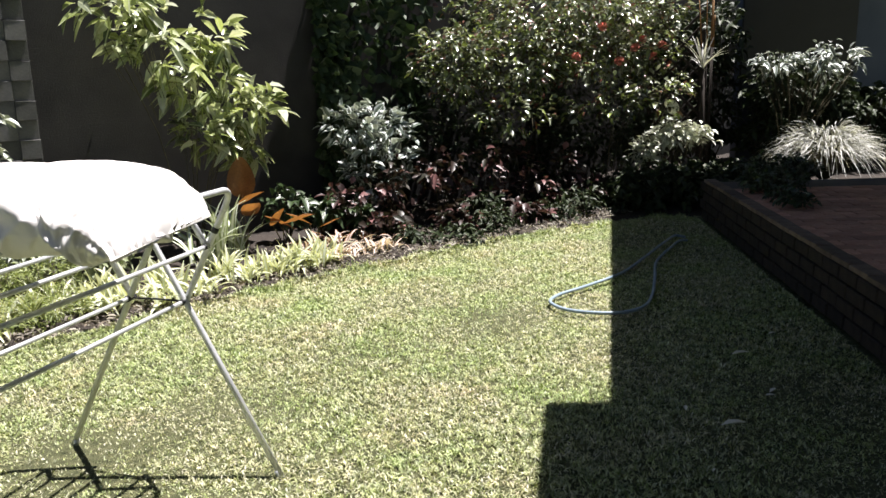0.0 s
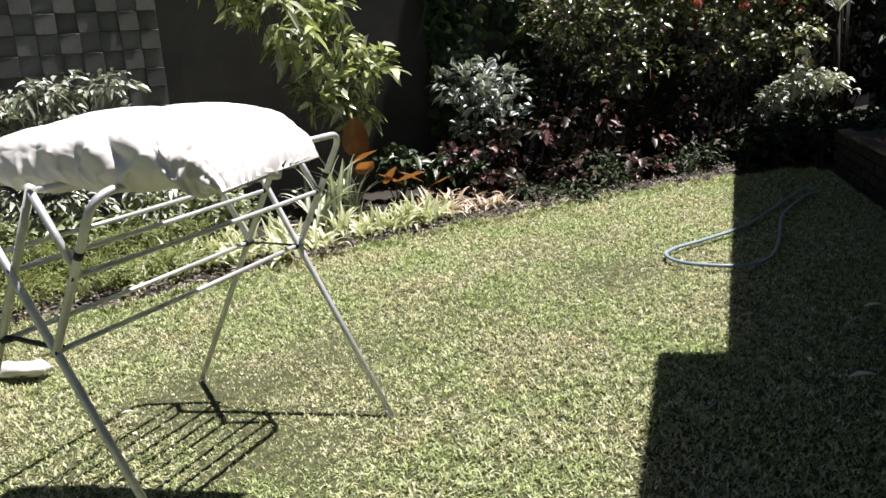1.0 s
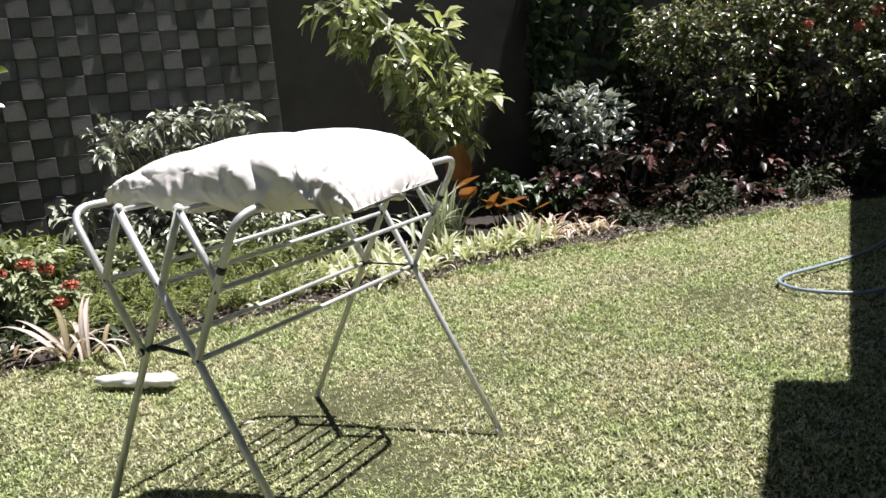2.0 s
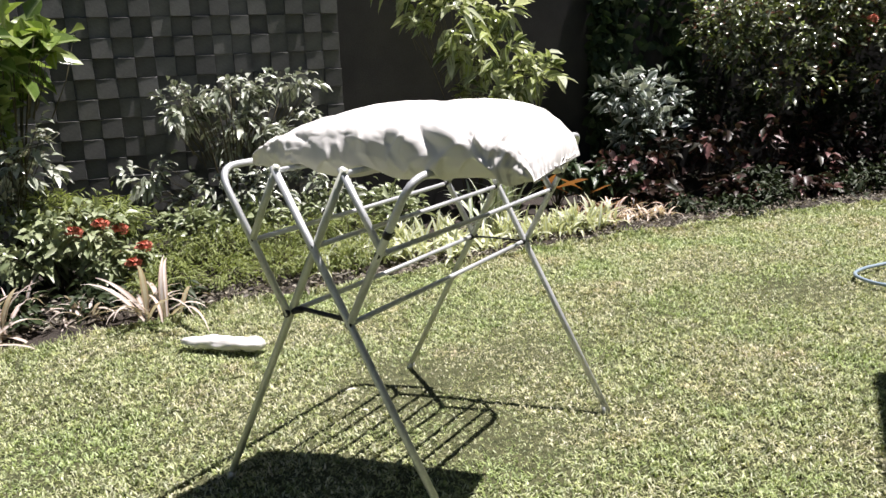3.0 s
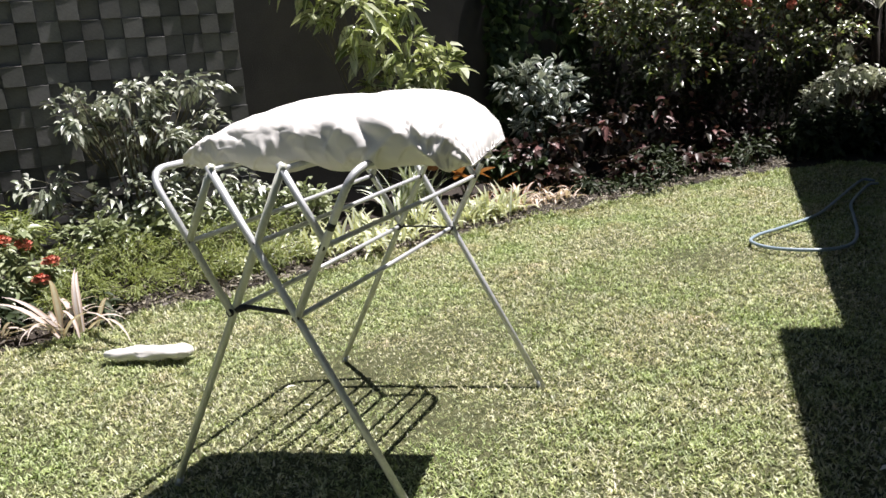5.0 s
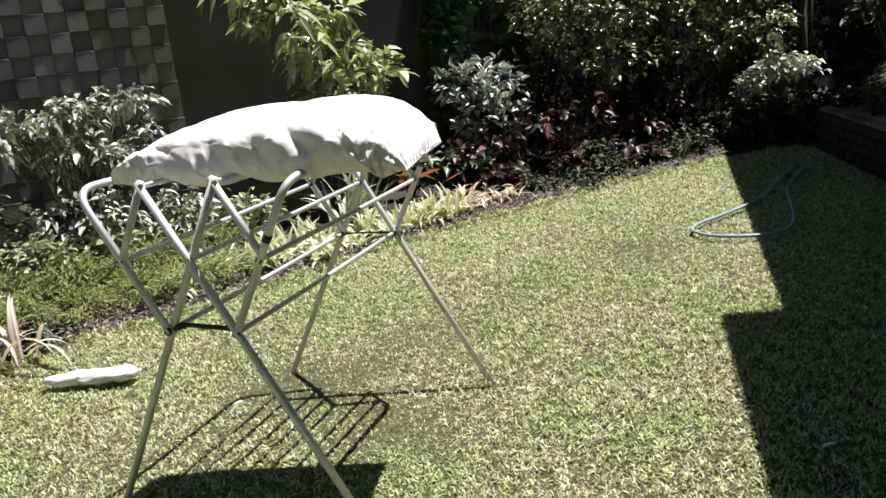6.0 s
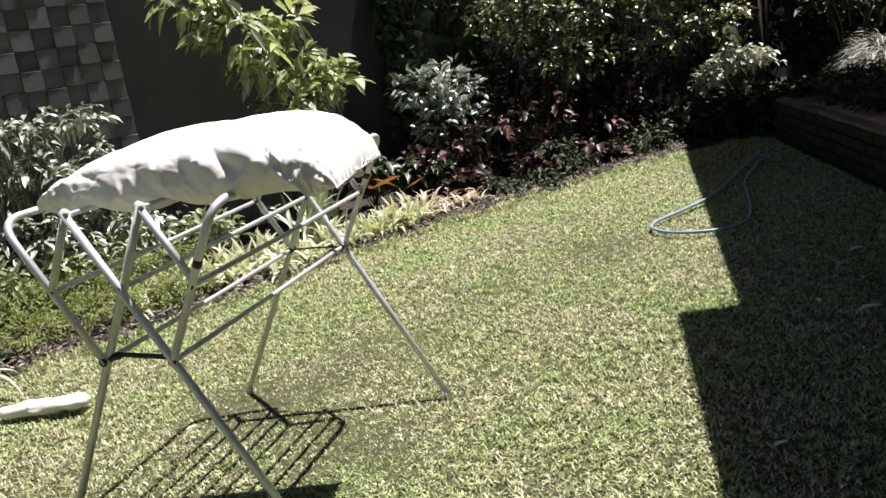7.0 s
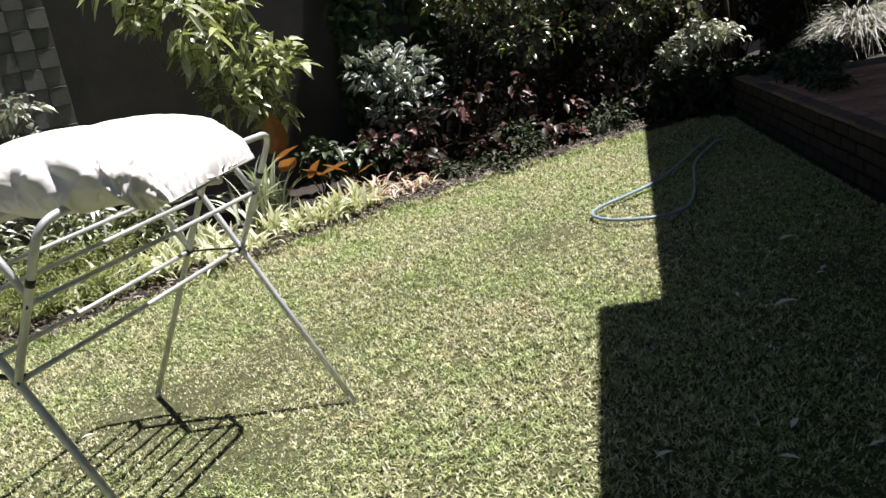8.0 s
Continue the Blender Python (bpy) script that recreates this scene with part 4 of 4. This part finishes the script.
lilies = [strap_mesh("leaf", 0.55, 0.045, rise, arch, LILY, tw) for rise, arch, tw in ((76, 75, 0.2), (64, 95, -0.3), (84, 50, 0.1))]
for s, d in ((1.45, 0.95), (1.75, 0.85)):
    x, y, z = by_wall(s, d)
    clump("strap_lily", "lily clump with long arching green leaves", x, y, 0.03, lilies, 20, 1.0, group="strap lilies")


def round_leaf(wide, tall, mat, cup=0.2, rim=18, rings=3):
    """One rounded, slightly cupped and waved leaf standing on its stalk's end."""
    v = [(0, -0.15 * tall * cup, tall * 0.5)]
    for r in range(1, rings + 1):
        q = r / rings
        for k in range(rim):
            c, d = math.cos(k * math.tau / rim), math.sin(k * math.tau / rim)
            tip = 0.08 * q * max(0.0, d) ** 6
            v.append((wide * 0.5 * q * c * (1 - 0.18 * d), wide * cup * (q * q * c * c - 0.15 + 0.25 * q * math.sin(3 * k * math.tau / rim)) - 0.1 * tall * q * d, tall * (0.5 + 0.5 * q * d + tip)))
    fan = [(0, 1 + k, 1 + (k + 1) % rim) for k in range(rim)]
    band = [(1 + r * rim + k, 1 + (r + 1) * rim + k, 1 + (r + 1) * rim + (k + 1) % rim, 1 + r * rim + (k + 1) % rim) for r in range(rings - 1) for k in range(rim)]
    return mesh_of("leaf", np.array(v), [np.array(fan), np.array(band)], mat)


def orange_plant(s, d, leaves):
    x, y, z = by_wall(s, d, 0.03)
    thing = base("orange_leaf_plant", x, y, z, "rounded dull orange leaves on thin stalks in the bed", "plant", "orange foliage plants")
    for dx, dy, up, wide, tall, lean, turn in leaves:
        part("stalk", tube("stalk", [(0, 0, 0), (dx * 0.4, dy * 0.4, up * 0.6), (dx, dy, up + 0.02)], 0.006, STEM, 6, 0.6), thing)
        part("leaf", round_leaf(wide, tall, ORANGE), thing, at=pose(dx, dy, up, lean, 0, turn))


orange_plant(1.92, 0.7, ((0.0, 0.0, 0.44, 0.22, 0.30, -8, 20), (-0.03, -0.05, 0.36, 0.13, 0.26, 52, 70), (0.06, -0.08, 0.28, 0.15, 0.26, 48, 25)))
orange_plant(2.12, 0.95, ((0.0, 0.0, 0.20, 0.13, 0.28, 60, 70), (0.08, 0.03, 0.16, 0.09, 0.26, 50, -60), (-0.08, 0.0, 0.2, 0.08, 0.24, 40, 40)))
orange_plant(2.4, 0.9, ((0.0, 0.0, 0.16, 0.085, 0.22, 50, -65), (0.07, 0.02, 0.13, 0.05, 0.2, 55, 75)))


def silver_grass():
    x, y, z = 4.3, 8.85, 0.08
    thing = base("silver_grass", x, y, z, "large mound of silvery arching grass beyond the terrace", "grass")
    n = 900
    a, r = rng.uniform(0, 2 * np.pi, n), rng.uniform(0.2, 1.0, n)
    p = np.stack([np.cos(a) * 0.45 * r, np.sin(a) * 0.35 * r, 0.28 + 0.27 * (1 - r) + rng.uniform(-0.05, 0.12, n)], 1)
    ax = np.stack([np.cos(a) * 0.8, np.sin(a) * 0.8, rng.uniform(0.1, 0.9, n)], 1) + rng.normal(0, 0.3, (n, 3))
    part("grass_tuft", leaves_mesh("grass_tuft", p, ax, np.tile([0, 0, 1.0], (n, 1)) + rng.normal(0, 0.3, (n, 3)), rng.uniform(0.25, 0.5, n), np.full(n, 0.012), SILVER, 0.6, 0.1), thing)
    part("base_tuft", tubes("base_tuft", [([(0, 0, 0), tuple(q * np.array([0.5, 0.5, 0.6])), tuple(q)], 0.006, 0.4) for q in p[:120]], STEM, 4), thing)


silver_grass()

# red flower heads on the shrub and the hedge
petal_dirs = [(math.cos(i * 1.2566), math.sin(i * 1.2566), 0.25) for i in range(5)]


def flower_head(size):
    n = 26
    c = unit(rng.normal(size=(n, 3)) * np.array([1, 1, 0.6]) + np.array([0, 0, 0.5]))
    p = np.repeat(c * size * 0.38, 5, 0)
    ax = np.array(petal_dirs * n) + np.repeat(c, 5, 0) * 0.3
    return leaves_mesh("flower_head", p, ax, np.repeat(c, 5, 0), np.full(n * 5, size * 0.36), np.full(n * 5, size * 0.2), PETAL, 0.0, 0.05)


head = flower_head(0.08)
for s, d, z in ((-1.30, 1.3, 0.44), (-1.2, 1.32, 0.4), (-1.08, 1.38, 0.29), (-1.15, 1.4, 0.2), (-1.45, 1.35, 0.42)):
    x, y, z = by_wall(s, d, z)
    tagged(part("flower_head", head, at=pose(x, y, z, 20, -10, s * 90)), "cluster of small red flowers on the shrub", "flower", "red flower clusters")

# one large pale leaf standing over the low shrub
lone = base("pale_leaf_stem", 2.52, 8.7, 0.03, "single pale rounded leaf on a thin stem", "plant")
part("stalk", tube("stalk", [(0, 0, 0), (0.02, -0.02, 0.5), (0, -0.04, 0.86)], 0.006, STEM, 6, 0.6), lone)
part("leaf", round_leaf(0.12, 0.15, PALE, 0.15), lone, at=pose(0, -0.05, 0.85, 10, 0, -15))

# hedge flowers
bloom = flower_head(0.08)
for s, d, z in ((5.5, 1.4, 1.78), (5.75, 1.42, 1.45), (6.7, 1.15, 1.5), (6.9, 1.12, 1.62), (5.2, 1.32, 1.5), (6.0, 1.42, 1.58), (6.15, 1.4, 1.66), (7.3, 0.92, 1.42), (7.25, 0.93, 1.6)):
    x, y, z = by_wall(s, d, z)
    tagged(part("flower_head", bloom, at=pose(x, y, z, 30, 20, s * 90)), "cluster of small red flowers on the hedge", "flower", "hedge flowers")

# a spiky plant on a bare stem among the far shrubs
spikes = [strap_mesh("leaf", 0.5, 0.03, rise, arch, SILVER, 0.1) for rise, arch in ((80, 20), (60, 40), (40, 50), (70, 60))]
spiky = clump("cordyline", "spiky cordyline with stiff pale leaves", 2.98, 9.15, 0.02, [], 0, 1.0)
part("stalk", tube("stalk", [(0, 0, 0), (0.02, 0, 0.7), (0, 0, 1.35)], 0.03, WOOD, 8, 0.8), spiky)
for i in range(20):
    part("leaf", spikes[i % 4], spiky, at=pose(0, 0, 1.3 + 0.004 * i, rng.normal(0, 8), rng.normal(0, 8), i * 137.5) @ Matrix.Scale(rng.uniform(0.5, 0.9), 4))
RUST = plain("rusty reed", (0.12, 0.055, 0.015), (0.3, 0.15, 0.04), 6.0, 0.7)
reeds = base("orange_reed", 3.12, 9.3, 0.02, "upright orange-brown reed stems", "plant")
for i in range(6):
    x, y = rng.normal(0, 0.04, 2)
    top = 2.1 + rng.uniform(-0.2, 0.2)
    stalk = part("stalk", tube("stalk", [(x, y, 0), (x * 1.3, y * 1.3, 1.0), (x * 1.6, y * 1.6, 1.58)], 0.007, WOOD, 6, 0.9), reeds)
    part("plume", tube("plume", [(x * 1.6, y * 1.6, 1.57), (x * 2, y * 2, 1.85), (x * 2.4, y * 2.4, top)], 0.010, RUST, 6, 0.5), stalk, "orange-brown plume")


def litter():
    n = 8000
    s, d = rng.uniform(-3.0, 7.0, n), 1.95 - np.abs(rng.normal(0, 0.5, n))
    p = np.array([by_wall(a, b, 0.045) for a, b in zip(s, d)]) + rng.normal(0, 0.006, (n, 3)) * np.array([0, 0, 1])
    keep = p[:, 1] > np.interp(p[:, 0], EX, EY) - np.abs(rng.normal(0, 0.05, n))
    p = p[keep]
    n = len(p)
    me = leaves_mesh("leaf_litter", p, rng.normal(0, 1, (n, 3)) * np.array([1, 1, 0.15]), np.array([0, 0, 1.0]) + rng.normal(0, 0.3, (n, 3)), 0.015 + 0.055 * rng.uniform(0, 1, n) ** 2, rng.uniform(0.008, 0.026, n), DRY, 0.1, 0.3)
    tagged(new("leaf_litter", me), "dry leaf litter scattered on the bed's soil", "leaves", kind="stuff")


# fallen leaves on the shaded lawn
DRY = leafy("dry leaf", (0.06, 0.048, 0.034), (0.30, 0.265, 0.21), (0.045, 0.036, 0.028), (0.09, 0.072, 0.05), (0.40, 0.37, 0.31), (0.07, 0.056, 0.04), (0.16, 0.13, 0.095), rough=0.6, through_light=0.15)
FALLEN = leafy("bleached leaf", (0.74, 0.71, 0.63), (0.84, 0.82, 0.76), rough=0.6, through_light=0.15)
for x, y, size, turn in ((1.43, 3.62, 0.10, 10), (1.41, 3.16, 0.06, 40), (1.12, 2.86, 0.11, 5), (1.0, 3.0, 0.05, 80), (0.81, 1.98, 0.06, 50), (0.40, 1.92, 0.06, 20), (0.72, 1.85, 0.06, -30), (0.96, 1.84, 0.05, 15),
                         (1.37, 3.13, 0.05, 0), (-1.62, 2.55, 0.05, 25), (-1.5, 2.4, 0.035, -20), (-3.1, 2.0, 0.06, 70), (0.93, 2.5, 0.03, 60), (1.7, 3.9, 0.05, 25)):
    me = leaves_mesh("fallen_leaf", np.array([[0, 0, 0.0]]), np.array([[1, 0, 0.1]]), np.array([[0, 0.25, 1.0]]), np.array([size]), np.array([size * 0.36]), FALLEN, 0.05, 0.3)
    tagged(part("fallen_leaf", me, at=pose(x - size / 2, y, 0.048, 8, 0, turn)), "dry fallen leaf lying on the shaded lawn", "leaf", "fallen leaves")

litter()


# trellis
def trellis():
    x, y = 2.78, 9.5
    thing = base("trellis", x, y, 0.0, "weathered wooden lattice trellis among the shrubs", "trellis")
    for k in (-0.3, 0.3):
        part("post", box_mesh("post", (0.05, 0.05, 1.8), WOOD, 0.005), thing, at=pose(k, 0, 0.9))
    slat = box_mesh("slat", (0.86, 0.012, 0.03), WOOD, 0.002)
    for i in range(10):
        for lean, off in ((45, -0.012), (-45, 0.012)):
            z = 0.35 + i * 0.15
            part("slat", slat, thing, at=pose(0, off, z, 0, lean, 0))


trellis()

# ---------------------------------------------------------------- masonry pieces
def blocks():
    proud = box_mesh("block", (PITCH - 0.002, 0.08, PITCH - 0.002), BLOCK, 0.002, 0.0025, 1)
    flat = box_mesh("block", (PITCH - 0.001, 0.08, PITCH - 0.001), BLOCK, 0.0015, 0.0025, 2)
    cols, rws = int((S1 - S0) / PITCH), int((WALL_TOP - 0.02) / PITCH)
    k = random.Random(3)
    for c in range(cols):
        for r in range(rws):
            s = S1 - (c + 0.5) * PITCH
            out = (c + r) % 2 == 0
            d = 0.010 if out else -0.013
            part("block", proud if out else flat, wall_back, at=pose(s, -d + k.uniform(-0.007, 0.007), 0.0 + (r + 0.5) * PITCH, k.uniform(-0.5, 0.5), k.uniform(-0.8, 0.8), k.uniform(-0.5, 0.5)))


blocks()


def terrace_bricks():
    k = random.Random(5)
    L, H, Wd, J = 0.22, 0.073, 0.105, 0.011
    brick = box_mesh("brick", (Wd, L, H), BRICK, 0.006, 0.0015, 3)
    paver = box_mesh("paver", (L, Wd, 0.05), PAVER, 0.005, 0.001, 4)
    turn = -math.degrees(math.atan2(T1[0] - T0[0], T1[1] - T0[1]))
    way = Vector((T1[0] - T0[0], T1[1] - T0[1], 0)).normalized()
    length = math.hypot(T1[0] - T0[0], T1[1] - T0[1])
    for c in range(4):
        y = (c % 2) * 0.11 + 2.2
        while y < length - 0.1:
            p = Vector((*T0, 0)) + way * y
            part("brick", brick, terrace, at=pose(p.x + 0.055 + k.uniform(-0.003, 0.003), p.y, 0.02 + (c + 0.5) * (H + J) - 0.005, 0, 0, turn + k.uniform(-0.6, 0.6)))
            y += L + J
    # a course of pavers laid lengthways along the edge
    coping = box_mesh("coping", (Wd, L, 0.03), COPING, 0.005, 0.001, 6)
    y = 2.2
    while y < length - 0.1:
        p = Vector((*T0, 0)) + way * y
        part("coping", coping, terrace, at=pose(p.x + 0.056 + k.uniform(-0.003, 0.003), p.y, TERRACE + 0.016 + k.uniform(-0.002, 0.002), 0, 0, turn + k.uniform(-0.6, 0.6)))
        y += L + J
    half = box_mesh("paver", (Wd - J, Wd, 0.05), PAVER, 0.005, 0.001, 7)
    # pavers, row by row away from the edge
    for r in range(28):
        y = 4.2 + r * (Wd + J) - 0.6
        if r % 2 and y + T0[1] + 0.6 < T1[1] - 0.08:
            part("paver", half, terrace, at=pose(terrace_x(y + T0[1] + 0.6) + 0.13 + Wd / 2 - J / 2, y + T0[1] + 0.6, TERRACE - 0.022, 0, 0, k.uniform(-0.8, 0.8)))
        for c in range(10):
            x0 = terrace_x(y + T0[1] + 0.6) + 0.13 + L / 2 + (r % 2) * 0.11 + c * (L + J)
            if y + T0[1] + 0.6 < T1[1] - 0.08:
                part("paver", paver, terrace, at=pose(x0, y + T0[1] + 0.6, TERRACE - 0.022 + k.uniform(-0.002, 0.002), 0, 0, k.uniform(-0.8, 0.8)))


terrace_bricks()
